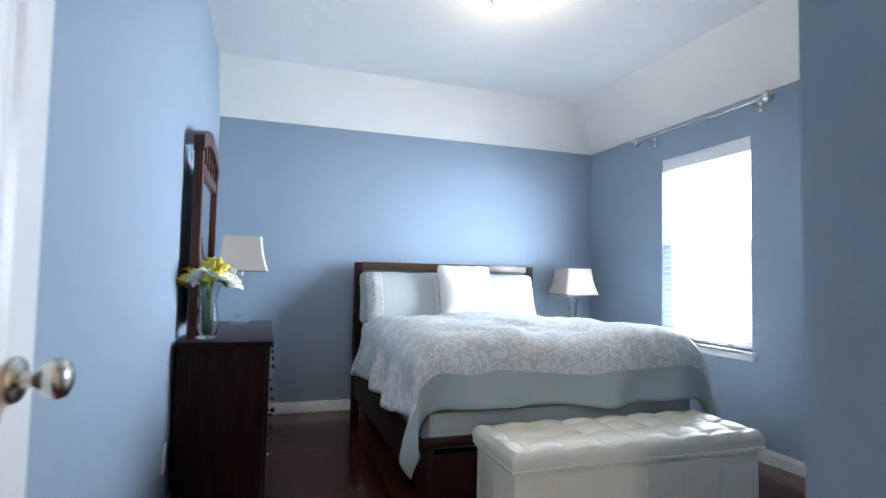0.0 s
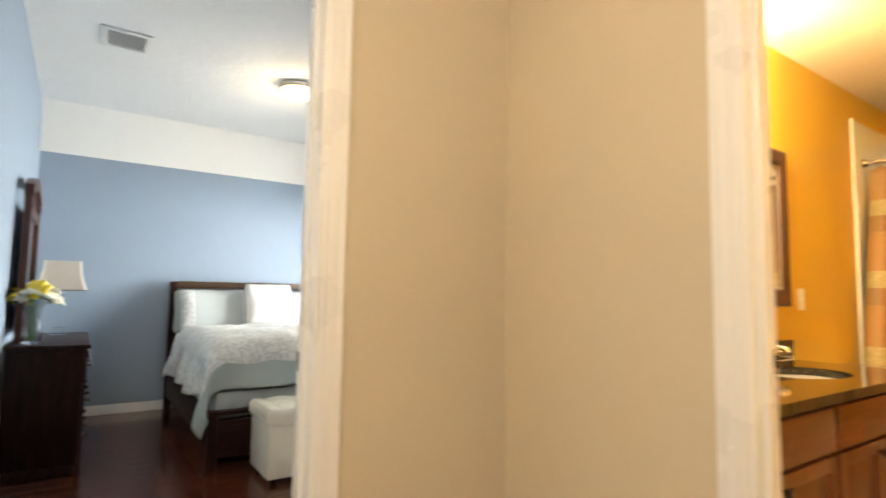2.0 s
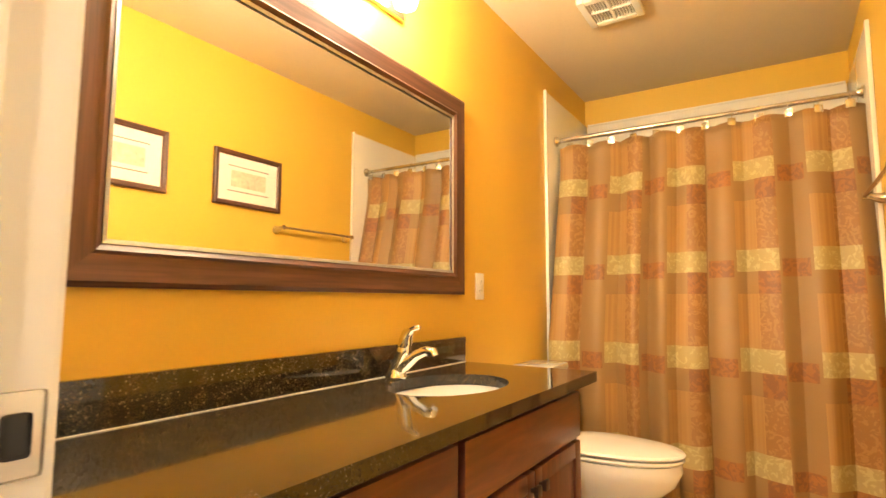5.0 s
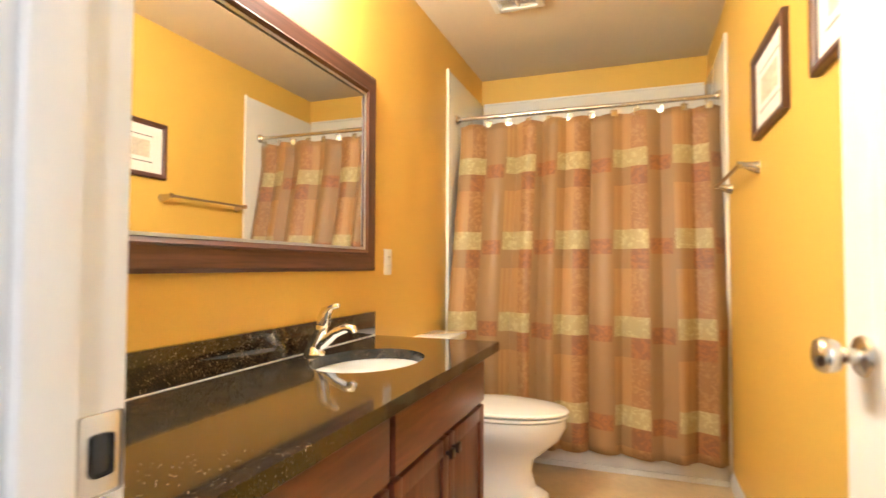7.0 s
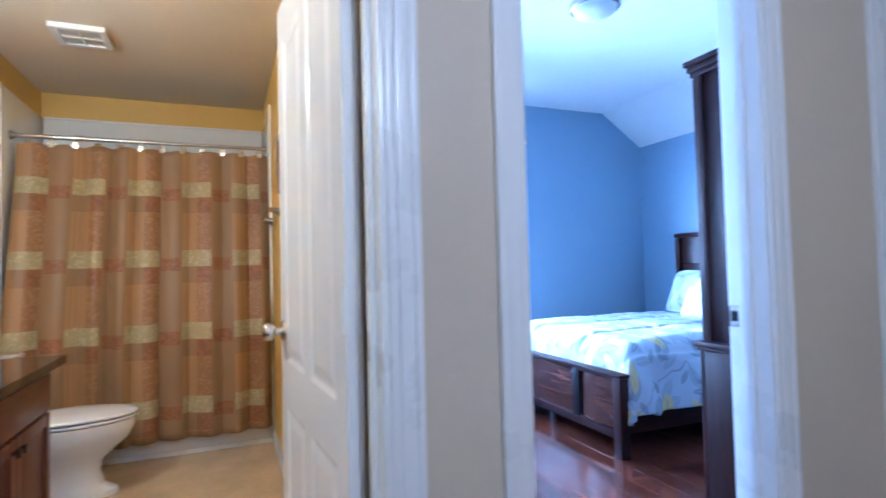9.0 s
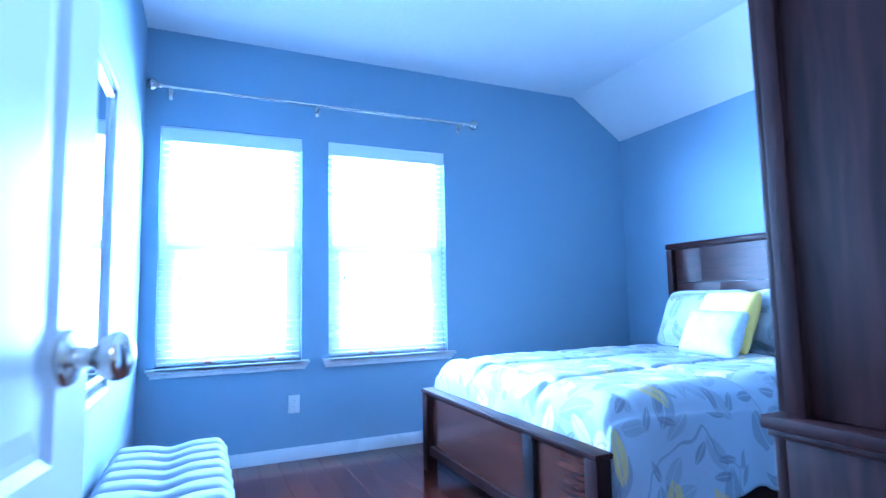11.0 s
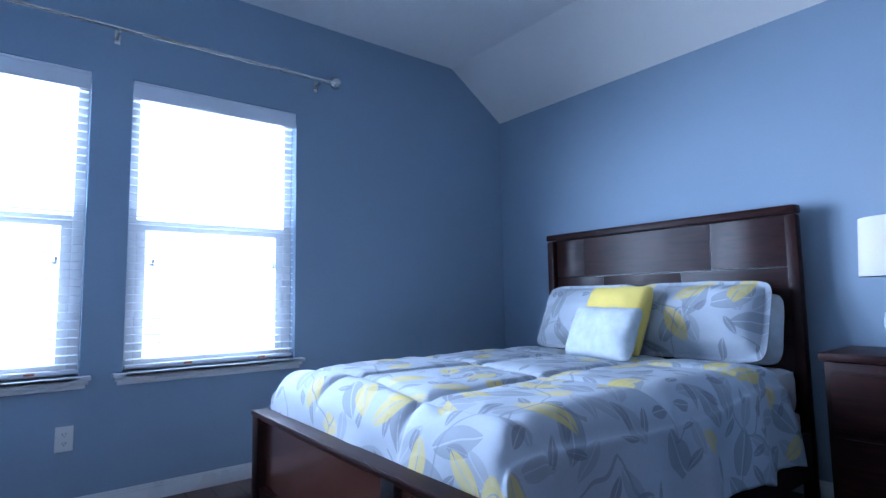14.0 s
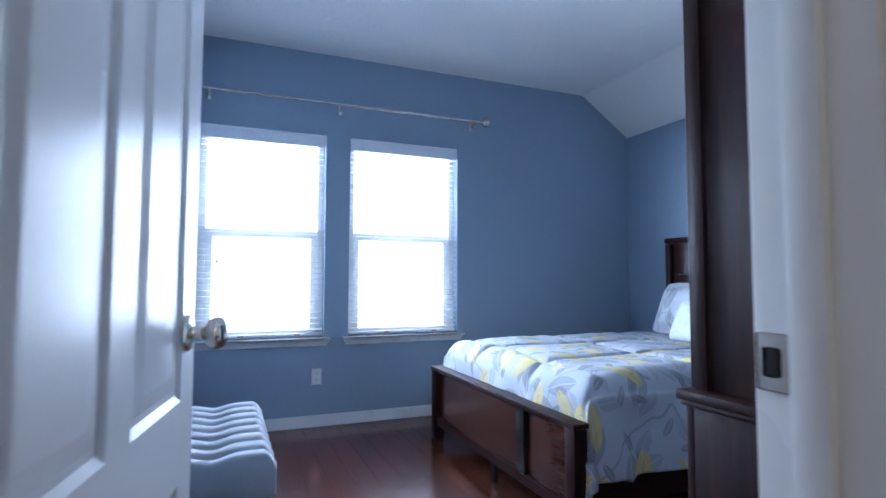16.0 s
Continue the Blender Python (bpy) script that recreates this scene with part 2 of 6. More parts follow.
def node_chain(m):
    n, l = m.node_tree.nodes, m.node_tree.links

    def calc(op, a, b=0.0, c=0.0):
        q = n.new("ShaderNodeMath")
        q.operation = op
        for i, v in enumerate((a, b, c)):
            if isinstance(v, (int, float)):
                q.inputs[i].default_value = v
            else:
                l.new(v, q.inputs[i])
        return q.outputs[0]

    def blend(fac, a, b):
        q = n.new("ShaderNodeMix")
        q.data_type = "RGBA"
        l.new(fac, q.inputs[0])
        for i, v in ((6, a), (7, b)):
            if isinstance(v, tuple):
                q.inputs[i].default_value = (*v, 1)
            else:
                l.new(v, q.inputs[i])
        return q.outputs[2]
    return n, l, calc, blend


def leaf_print(name, ground, size=4.2):
    """Cotton printed with scattered grey and yellow leaves."""
    m = material(name, ground, 0.85, vary=0.04, scale=6, bump=0.25, bump_scale=240)
    n, l, calc, blend = node_chain(m)
    b = n["Principled BSDF"]
    colour = b.inputs["Base Color"].links[0].from_socket
    uv = n.new("ShaderNodeTexCoord").outputs["UV"]
    for seed, sc, ink, keep, slim in ((0.0, size * 1.15, (0.27, 0.29, 0.33), 0.74, 0.46), (3.7, size * 1.5, (0.36, 0.38, 0.42), 0.75, 0.42), (5.3, size * 2.4, (0.22, 0.23, 0.27), 0.50, 0.34), (9.1, size * 1.1, (0.70, 0.56, 0.13), 0.30, 0.42), (2.2, size * 1.5, (0.72, 0.58, 0.16), 0.24, 0.46)):
        off = n.new("ShaderNodeVectorMath")
        off.operation = "ADD"
        off.inputs[1].default_value = (seed, seed * 1.7, 0)
        l.new(uv, off.inputs[0])
        v = n.new("ShaderNodeTexVoronoi")
        v.voronoi_dimensions = "2D"
        v.inputs["Scale"].default_value = sc
        l.new(off.outputs[0], v.inputs["Vector"])
        d = n.new("ShaderNodeVectorMath")
        d.operation = "SUBTRACT"
        l.new(off.outputs[0], d.inputs[0]), l.new(v.outputs["Position"], d.inputs[1])
        sep = n.new("ShaderNodeSeparateColor")
        l.new(v.outputs["Color"], sep.inputs[0])
        rot = n.new("ShaderNodeVectorRotate")
        rot.rotation_type = "Z_AXIS"
        l.new(d.outputs[0], rot.inputs["Vector"]), l.new(calc("MULTIPLY", sep.outputs[0], 6.283), rot.inputs["Angle"])
        xy = n.new("ShaderNodeSeparateXYZ")
        l.new(rot.outputs[0], xy.inputs[0])
        x, y = calc("MULTIPLY", xy.outputs[0], sc), calc("MULTIPLY", xy.outputs[1], sc)
        edge = calc("MULTIPLY", calc("SUBTRACT", 0.20, calc("MULTIPLY", x, x)), slim * 2.3)
        inside = calc("LESS_THAN", calc("ABSOLUTE", y), edge)
        vein = calc("GREATER_THAN", calc("ABSOLUTE", y), 0.012)
        on = calc("MULTIPLY", calc("MULTIPLY", inside, vein), calc("LESS_THAN", sep.outputs[1], keep))
        colour = blend(calc("MULTIPLY", on, 0.72), colour, ink)
    # thin branching stems
    warp = n.new("ShaderNodeTexNoise")
    warp.inputs["Scale"].default_value = 2.2
    l.new(uv, warp.inputs["Vector"])
    wv = n.new("ShaderNodeVectorMath")
    wv.operation = "MULTIPLY_ADD"
    l.new(warp.outputs["Color"], wv.inputs[0]), l.new(uv, wv.inputs[2])
    wv.inputs[1].default_value = (0.35, 0.35, 0)
    ve = n.new("ShaderNodeTexVoronoi")
    ve.voronoi_dimensions, ve.feature = "2D", "DISTANCE_TO_EDGE"
    ve.inputs["Scale"].default_value = size * 0.62
    l.new(wv.outputs[0], ve.inputs["Vector"])
    stem = calc("MULTIPLY", calc("LESS_THAN", ve.outputs["Distance"], 0.010), calc("GREATER_THAN", warp.outputs["Fac"], 0.46))
    colour = blend(calc("MULTIPLY", stem, 0.7), colour, (0.27, 0.29, 0.33))
    l.new(colour, b.inputs["Base Color"])
    return m


LEAFPRINT = leaf_print("leaf_printed_cotton", (0.49, 0.525, 0.575), 3.7)
PALEPRINT = material("pale_printed_cotton", (0.56, 0.60, 0.62), 0.85, vary=0.15, scale=28, bump=0.3, bump_scale=240, fine=0.03)


def damask():
    m = material("silver_damask", (0.58, 0.60, 0.60), 0.5, vary=0.05, scale=5, bump=0.25, bump_scale=90)
    n, l, calc, blend = node_chain(m)
    b = n["Principled BSDF"]
    base = b.inputs["Base Color"].links[0].from_socket
    uv = n.new("ShaderNodeTexCoord").outputs["UV"]
    w = n.new("ShaderNodeTexNoise")
    w.inputs["Scale"].default_value, w.inputs["Detail"].default_value, w.inputs["Distortion"].default_value = 26, 3, 1.5
    l.new(uv, w.inputs["Vector"])
    pat = calc("GREATER_THAN", w.outputs["Fac"], 0.50)
    damasked = blend(calc("MULTIPLY", pat, 0.85), (0.54, 0.56, 0.55), (0.74, 0.75, 0.74))
    xy = n.new("ShaderNodeSeparateXYZ")
    l.new(uv, xy.inputs[0])
    # the woven panel, with a plain satin border along the foot
    mid = calc("GREATER_THAN", xy.outputs[1], 0.125)
    l.new(blend(mid, (0.36, 0.43, 0.43), damasked), b.inputs["Base Color"])
    return m


DAMASK = damask()


def curtain_cloth():
    m = material("patchwork_curtain_cloth", (0.30, 0.18, 0.09), 0.55, vary=0.08, bump=0.2, bump_scale=200)
    n, l, calc, blend = node_chain(m)
    b = n["Principled BSDF"]
    uv = n.new("ShaderNodeTexCoord").outputs["UV"]
    xy = n.new("ShaderNodeSeparateXYZ")
    l.new(uv, xy.inputs[0])
    w, f = n.new("ShaderNodeTexNoise"), n.new("ShaderNodeTexNoise")
    w.inputs["Scale"].default_value, w.inputs["Detail"].default_value, w.inputs["Distortion"].default_value = 22, 4, 2.0
    f.inputs["Scale"].default_value = 160
    l.new(uv, w.inputs["Vector"]), l.new(uv, f.inputs["Vector"])
    u = calc("FRACT", calc("DIVIDE", calc("ADD", xy.outputs[0], 0.34), 0.44))
    v = calc("FRACT", calc("DIVIDE", calc("SUBTRACT", 1.83, xy.outputs[1]), 0.455))
    wide = calc("LESS_THAN", u, 0.58)
    brocade = calc("LESS_THAN", u, 0.27)
    # fine upright streaks in the plain half of a wide column
    st = n.new("ShaderNodeTexNoise")
    st.noise_dimensions = "1D"
    st.inputs["Scale"].default_value, st.inputs["Detail"].default_value = 55, 3
    l.new(xy.outputs[0], st.inputs["W"])
    gold = blend(st.outputs["Fac"], (0.28, 0.150, 0.050), (0.42, 0.240, 0.080))
    vine = blend(calc("GREATER_THAN", w.outputs["Fac"], 0.53), (0.265, 0.132, 0.043), (0.325, 0.178, 0.063))
    gold = blend(brocade, gold, vine)
    taupe = blend(calc("MULTIPLY", f.outputs["Fac"], 0.5), (0.255, 0.150, 0.058), (0.295, 0.178, 0.071))
    c = blend(wide, taupe, gold)

    def band(lo, hi):
        return calc("MULTIPLY", calc("GREATER_THAN", v, lo), calc("LESS_THAN", v, hi))
    pale = blend(calc("GREATER_THAN", w.outputs["Fac"], 0.55), (0.37, 0.295, 0.13), (0.46, 0.385, 0.19))
    rust = blend(calc("GREATER_THAN", w.outputs["Fac"], 0.5), (0.275, 0.118, 0.036), (0.205, 0.090, 0.036))
    c = blend(calc("MULTIPLY", wide, band(0.46, 0.69)), c, pale)
    c = blend(calc("MULTIPLY", wide, band(0.69, 0.92)), c, blend(brocade, taupe, rust))
    narrow = calc("SUBTRACT", 1.0, wide)
    c = blend(calc("MULTIPLY", calc("MULTIPLY", narrow, calc("LESS_THAN", calc("ABSOLUTE", calc("SUBTRACT", u, 0.79)), 0.17)), band(0.57, 0.75)), c, rust)
    l.new(c, b.inputs["Base Color"])
    return m


CURTAIN = curtain_cloth()


# ---- mesh helpers ----
def add_box(bm, x0, x1, y0, y1, z0, z1, bev=0.0):
    r = bmesh.ops.create_cube(bm, size=1.0, matrix=Matrix.Translation(((x0 + x1) / 2, (y0 + y1) / 2, (z0 + z1) / 2)) @ Matrix.Diagonal((abs(x1 - x0), abs(y1 - y0), abs(z1 - z0), 1)))
    if bev:
        edges = list({e for v in r["verts"] for e in v.link_edges})
        bmesh.ops.bevel(bm, geom=edges, offset=bev, segments=2, affect="EDGES", profile=0.6)
    return bm


def box(x0, x1, y0, y1, z0, z1, bev=0.004):
    return add_box(bmesh.new(), x0, x1, y0, y1, z0, z1, bev)


def boxes(rows, bev=0.004):
    bm = bmesh.new()
    for r in rows:
        add_box(bm, *r, bev)
    return bm


def lathe(profile, seg=28, at=(0, 0, 0), axis="z"):
    bm = bmesh.new()
    rings = []
    for r, h in profile:
        ring = []
        for i in range(seg):
            a = 2 * math.pi * i / seg
            p = (r * math.cos(a), r * math.sin(a), h)
            if axis == "x":
                p = (p[2], p[0], p[1])
            elif axis == "y":
                p = (p[0], p[2], p[1])
            ring.append(bm.verts.new((p[0] + at[0], p[1] + at[1], p[2] + at[2])))
        rings.append(ring)
    for a, b in zip(rings, rings[1:]):
        for i in range(seg):
            bm.faces.new((a[i], a[(i + 1) % seg], b[(i + 1) % seg], b[i]))
    for ring in (rings[0], rings[-1]):
        bm.faces.new(ring)
    bmesh.ops.recalc_face_normals(bm, faces=bm.faces)
    return bm


def tube(points, r, seg=12):
    bm = bmesh.new()
    rings = []
    pts = [Vector(p) for p in points]
    for i, p in enumerate(pts):
        d = (pts[min(i + 1, len(pts) - 1)] - pts[max(i - 1, 0)]).normalized()
        q = d.to_track_quat("Z", "Y")
        rr = r[i] if isinstance(r, (list, tuple)) else r
        rings.append([bm.verts.new(p + q @ Vector((rr * math.cos(2 * math.pi * k / seg), rr * math.sin(2 * math.pi * k / seg), 0))) for k in range(seg)])
    for a, b in zip(rings, rings[1:]):
        for k in range(seg):
            bm.faces.new((a[k], a[(k + 1) % seg], b[(k + 1) % seg], b[k]))
    bm.faces.new(rings[0]), bm.faces.new(rings[-1])
    bmesh.ops.recalc_face_normals(bm, faces=bm.faces)
    return bm


def sheet(nu, nv, place, uvs=None):
    """A grid of nu by nv cells; place(i/nu, j/nv) gives the point, uvs the same for the cloth's own metres."""
    bm = bmesh.new()
    layer = bm.loops.layers.uv.new("UVMap")
    vs = [[bm.verts.new(place(i / nu, j / nv)) for j in range(nv + 1)] for i in range(nu + 1)]
    for i in range(nu):
        for j in range(nv):
            f = bm.faces.new((vs[i][j], vs[i + 1][j], vs[i + 1][j + 1], vs[i][j + 1]))
            for lp, (a, b) in zip(f.loops, ((i, j), (i + 1, j), (i + 1, j + 1), (i, j + 1))):
                lp[layer].uv = uvs(a / nu, b / nv) if uvs else (a / nu, b / nv)
    return bm


def smooth_on(ob, angle=40):
    for p in ob.data.polygons:
        p.use_smooth = True
    ob.data.set_sharp_from_angle(angle=radians(angle))


def part(name, bm, mat, parent=None, label="", smooth=True, m=None):
    me = bpy.data.meshes.new(name)
    bm.to_mesh(me)
    bm.free()
    me.materials.append(mat)
    ob = new(name, me)
    if smooth:
        smooth_on(ob)
    if parent is not None:
        ob.parent = parent
    if m is not None:
        ob.matrix_basis = m
    if label:
        ob["label"] = label
    return ob


def thing(name, label, category, group="", m=None, kind=""):
    ob = new(name)
    ob.empty_display_size = 0.1
    if m is not None:
        ob.matrix_basis = m
    return tagged(ob, label, category, group, kind)


def structure(name, bm, mat, label, category, smooth=False):
    return tagged(part(name, bm, mat, smooth=smooth), label, category, "", "structure")


def solidify(ob, t, offset=-1.0):
    md = ob.modifiers.new("thickness", "SOLIDIFY")
    md.thickness, md.offset = t, offset
    return ob


# ---- plan, in metres ----
AX0, AX1, AY0, AY1 = 0.066, 3.345, 0.155, 4.258          # grey-blue bedroom
A_PLATE, A_CEIL = 2.265, 2.65
HY, HX = 0.025, 1.62                                # hall's north and east faces
BX0, BX1, BY0, BY1, B_CEIL = 1.735, 5.235, -1.57, -0.065, 2.46   # bathroom
CX0, CX1, CY0, CY1 = 1.735, 5.37, -5.61, -1.80      # second bedroom
C_PLATE, C_CEIL = 2.43, 2.775
DOOR_H = 2.03
DA = (0.045, 0.957)      # bedroom doorway, along x
DB = (-1.562, -0.765)    # bathroom doorway, along y
DC = (-2.570, -1.838)    # second bedroom's doorway, along y
WIN_A = (2.50, 3.30, 0.65, 2.02)
WIN_C = ((-2.76, -1.89, 0.645, 2.155), (-3.835, -2.94, 0.645, 2.155))


def wall_along(axis, f0, f1, a0, a1, z0, z1, holes=()):
    """A wall slab between faces f0 and f1, running from a0 to a1 along the other axis, with holes (b0, b1, y0, y1)."""
    rows = []
    edge = a0
    for b0, b1, h0, h1 in sorted(holes):
        rows.append((edge, b0, z0, z1))
        if h0 > z0:
            rows.append((b0, b1, z0, h0))
        rows.append((b0, b1, h1, z1))
        edge = b1
    rows.append((edge, a1, z0, z1))
    bm = bmesh.new()
    for p, q, u, v in rows:
        if axis == "x":
            add_box(bm, p, q, f0, f1, u, v)
        else:
            add_box(bm, f0, f1, p, q, u, v)
    return bm


T = 0.06
# first bedroom
structure("wall_west_bedroom", wall_along("y", AX0 - 0.12, AX0, AY0 - 0.06, AY1 + 0.12, 0, 2.80), BLUE, "grey-blue painted bedroom wall beside the dresser", "wall")
structure("wall_north_bedroom", wall_along("x", AY1, AY1 + 0.12, AX0, AX1 + 0.14, 0, 2.80), BLUE, "grey-blue painted wall behind the headboard", "wall")
structure("wall_east_bedroom", wall_along("y", AX1, AX1 + 0.14, 0.50, AY1, 0, 2.80, [WIN_A]), BLUE, "grey-blue painted bedroom wall with a window", "wall")
structure("wall_south_bedroom", wall_along("x", AY0 - T, AY0, AX0, 1.411, 0, 2.80, [(DA[0], DA[1], 0, DOOR_H)]), BLUE, "grey-blue painted wall around the bedroom doorway", "wall")
structure("wall_return_bedroom", wall_along("y", 1.351, 1.411, AY0, 0.615, 0, 2.80), BLUE, "grey-blue painted short return wall by the doorway", "wall")
structure("wall_closet_bedroom", wall_along("x", 0.555, 0.615, 1.411, AX1, 0, 2.80), BLUE, "grey-blue painted closet wall of the bedroom", "wall")
# hall
structure("wall_north_hall", wall_along("x", HY, HY + T, -1.6, HX + 0.115, 0, 2.6, [(DA[0], DA[1], 0, DOOR_H)]), BEIGE, "beige painted hall wall around a doorway", "wall")
structure("wall_east_hall", wall_along("y", HX, HX + 0.0575, -4.4, HY, 0, 2.6, [(DB[0], DB[1], 0, DOOR_H), (DC[0], DC[1], 0, DOOR_H), (-3.72, -3.06, 0, DOOR_H)]), BEIGE, "beige painted hall wall with three doorways", "wall")
structure("wall_west_hall", wall_along("y", -1.72, -1.6, -4.4, HY + T, 0, 2.6), BEIGE, "beige painted hall wall", "wall")
structure("wall_south_hall", wall_along("x", -4.52, -4.4, -1.72, HX + 0.0575, 0, 2.6), BEIGE, "beige painted hall end wall", "wall")
# bathroom
structure("wall_west_bathroom", wall_along("y", HX + 0.0575, BX0, BY0 - 0.1, BY1 + 0.03, 0, 2.6, [(DB[0], DB[1], 0, DOOR_H)]), GOLD, "golden yellow bathroom wall around the doorway", "wall")
structure("wall_north_bathroom", wall_along("x", BY1, BY1 + 0.035, BX0, BX1 + 0.1, 0, 2.6), GOLD, "golden yellow bathroom wall behind the vanity", "wall")
structure("wall_south_bathroom", wall_along("x", BY0 - 0.1, BY0, BX0, BX1 + 0.1, 0, 2.6), GOLD, "golden yellow bathroom wall with pictures", "wall")
structure("wall_east_bathroom", wall_along("y", BX1, BX1 + 0.1, BY0, BY1, 0, 2.6), GOLD, "golden yellow wall above the tub surround", "wall")
# second bedroom
structure("wall_west_guest_room", wall_along("y", HX + 0.0575, CX0, CY0 - 0.12, BY0 - 0.1, 0, 2.9, [(DC[0], DC[1], 0, DOOR_H)]), BLUE, "blue painted bedroom wall around the doorway", "wall")
structure("wall_north_guest_room", wall_along("x", CY1, BY0 - 0.1, CX0, CX1 + 0.14, 0, 2.9), BLUE, "blue painted bedroom wall behind the tufted bench", "wall")
structure("wall_east_guest_room", wall_along("y", CX1, CX1 + 0.14, CY0 - 0.12, CY1, 0, 2.9, list(WIN_C)), BLUE, "blue painted bedroom wall with two windows", "wall")
structure("wall_south_guest_room", wall_along("x", CY0 - 0.12, CY0, CX0, CX1, 0, 2.9), BLUE, "blue painted wall behind the panelled headboard", "wall")


def prism(points, thick):
    """A slab from four corner points, thick upwards along z."""
    bm = bmesh.new()
    lo = [bm.verts.new(p) for p in points]
    hi = [bm.verts.new((p[0], p[1], p[2] + thick)) for p in points]
    k = len(points)
    bm.faces.new(lo), bm.faces.new(hi[::-1])
    for i in range(k):
        bm.faces.new((lo[i], hi[i], hi[(i + 1) % k], lo[(i + 1) % k]))
    bmesh.ops.recalc_face_normals(bm, faces=bm.faces)
    return bm


RX, RY = AX1 - 0.31, AY1 - 0.27       # inner edge of the sloped ceiling
structure("ceiling_bedroom", box(AX0, RX, AY0, RY, A_CEIL, A_CEIL + 0.1, 0), CEIL, "white textured bedroom ceiling", "ceiling")
structure("ceiling_slope_north", prism([(AX0, AY1, A_PLATE), (AX1, AY1, A_PLATE), (RX, RY, A_CEIL), (AX0, RY, A_CEIL)], 0.1), SLOPE, "white sloped ceiling band above the headboard wall", "ceiling")
structure("ceiling_slope_east", prism([(AX1, AY1, A_PLATE), (AX1, 0.5, A_PLATE), (RX, 0.5, A_CEIL), (RX, RY, A_CEIL)], 0.1), SLOPE, "white sloped ceiling band above the window", "ceiling")
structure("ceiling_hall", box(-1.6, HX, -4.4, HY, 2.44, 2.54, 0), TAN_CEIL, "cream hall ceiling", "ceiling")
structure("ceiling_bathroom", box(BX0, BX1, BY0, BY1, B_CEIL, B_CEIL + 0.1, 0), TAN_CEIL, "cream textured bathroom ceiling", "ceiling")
CR = CY0 + 0.51
structure("ceiling_guest_room", box(CX0, CX1, CR, CY1, C_CEIL, C_CEIL + 0.1, 0), CEIL, "white textured guest bedroom ceiling", "ceiling")
structure("ceiling_slope_guest_room", prism([(CX0, CY0, C_PLATE), (CX1, CY0, C_PLATE), (CX1, CR, C_CEIL), (CX0, CR, C_CEIL)], 0.1), SLOPE, "white sloped ceiling above the headboard wall", "ceiling")
# floors under the boards
FLOOR_WOOD = structure("floor", boxes([(AX0, AX1, -0.03, AY1, -0.1, -0.014), (-1.6, HX + 0.06, -4.4, -0.03, -0.1, -0.014), (HX + 0.06, CX1, CY0, CY1, -0.1, -0.014)], 0), GAP, "dark red-brown laminate plank floor", "floor")
structure("floor_bathroom", box(HX + 0.06, BX1, BY0, BY1, -0.1, 0.0, 0), VINYL, "tan mottled vinyl bathroom floor", "floor")
structure("ground", box(-60, 60, -60, 60, -0.5, -0.4, 0), material("outdoor_lawn", (0.10, 0.13, 0.06), 0.9, vary=0.2), "grass ground outside the house", "ground")


# ---- trim ----
def moulding(rows):
    return boxes(rows, 0.003)


def baseboard(axis, face, side, a0, a1):
    """side: +1 when the room lies on the greater side of the face."""
    rows = []
    for d, z0, z1 in ((0.013, 0.0, 0.062), (0.010, 0.062, 0.074), (0.006, 0.074, 0.084)):
        lo, hi = sorted((face, face + side * d))
        rows.append((a0, a1, lo, hi, z0, z1) if axis == "x" else (lo, hi, a0, a1, z0, z1))
    structure("baseboard", moulding(rows), TRIM, "white painted wooden baseboard", "baseboard", True)


CAS = 0.057
baseboard("y", AX0, 1, AY0, AY1), baseboard("x", AY1, -1, AX0 + 0.014, AX1), baseboard("y", AX1, -1, 0.615, AY1 - 0.014)
baseboard("y", 1.351, -1, AY0, 0.615)
baseboard("x", HY, -1, DA[1] + CAS, HX - 0.014), baseboard("x", HY, -1, -1.6, DA[0] - CAS)
baseboard("y", HX, -1, DB[1] + CAS, HY), baseboard("y", HX, -1, DC[1] + CAS, DB[0] - CAS), baseboard("y", HX, -1, -3.06 + CAS, DC[0] - CAS)
baseboard("x", BY0, 1, BX0, 4.45)
baseboard("y", CX1, -1, CY0, CY1), baseboard("x", CY0, 1, CX0, CX1 - 0.014), baseboard("x", CY1, -1, CX0, CX1 - 0.014)


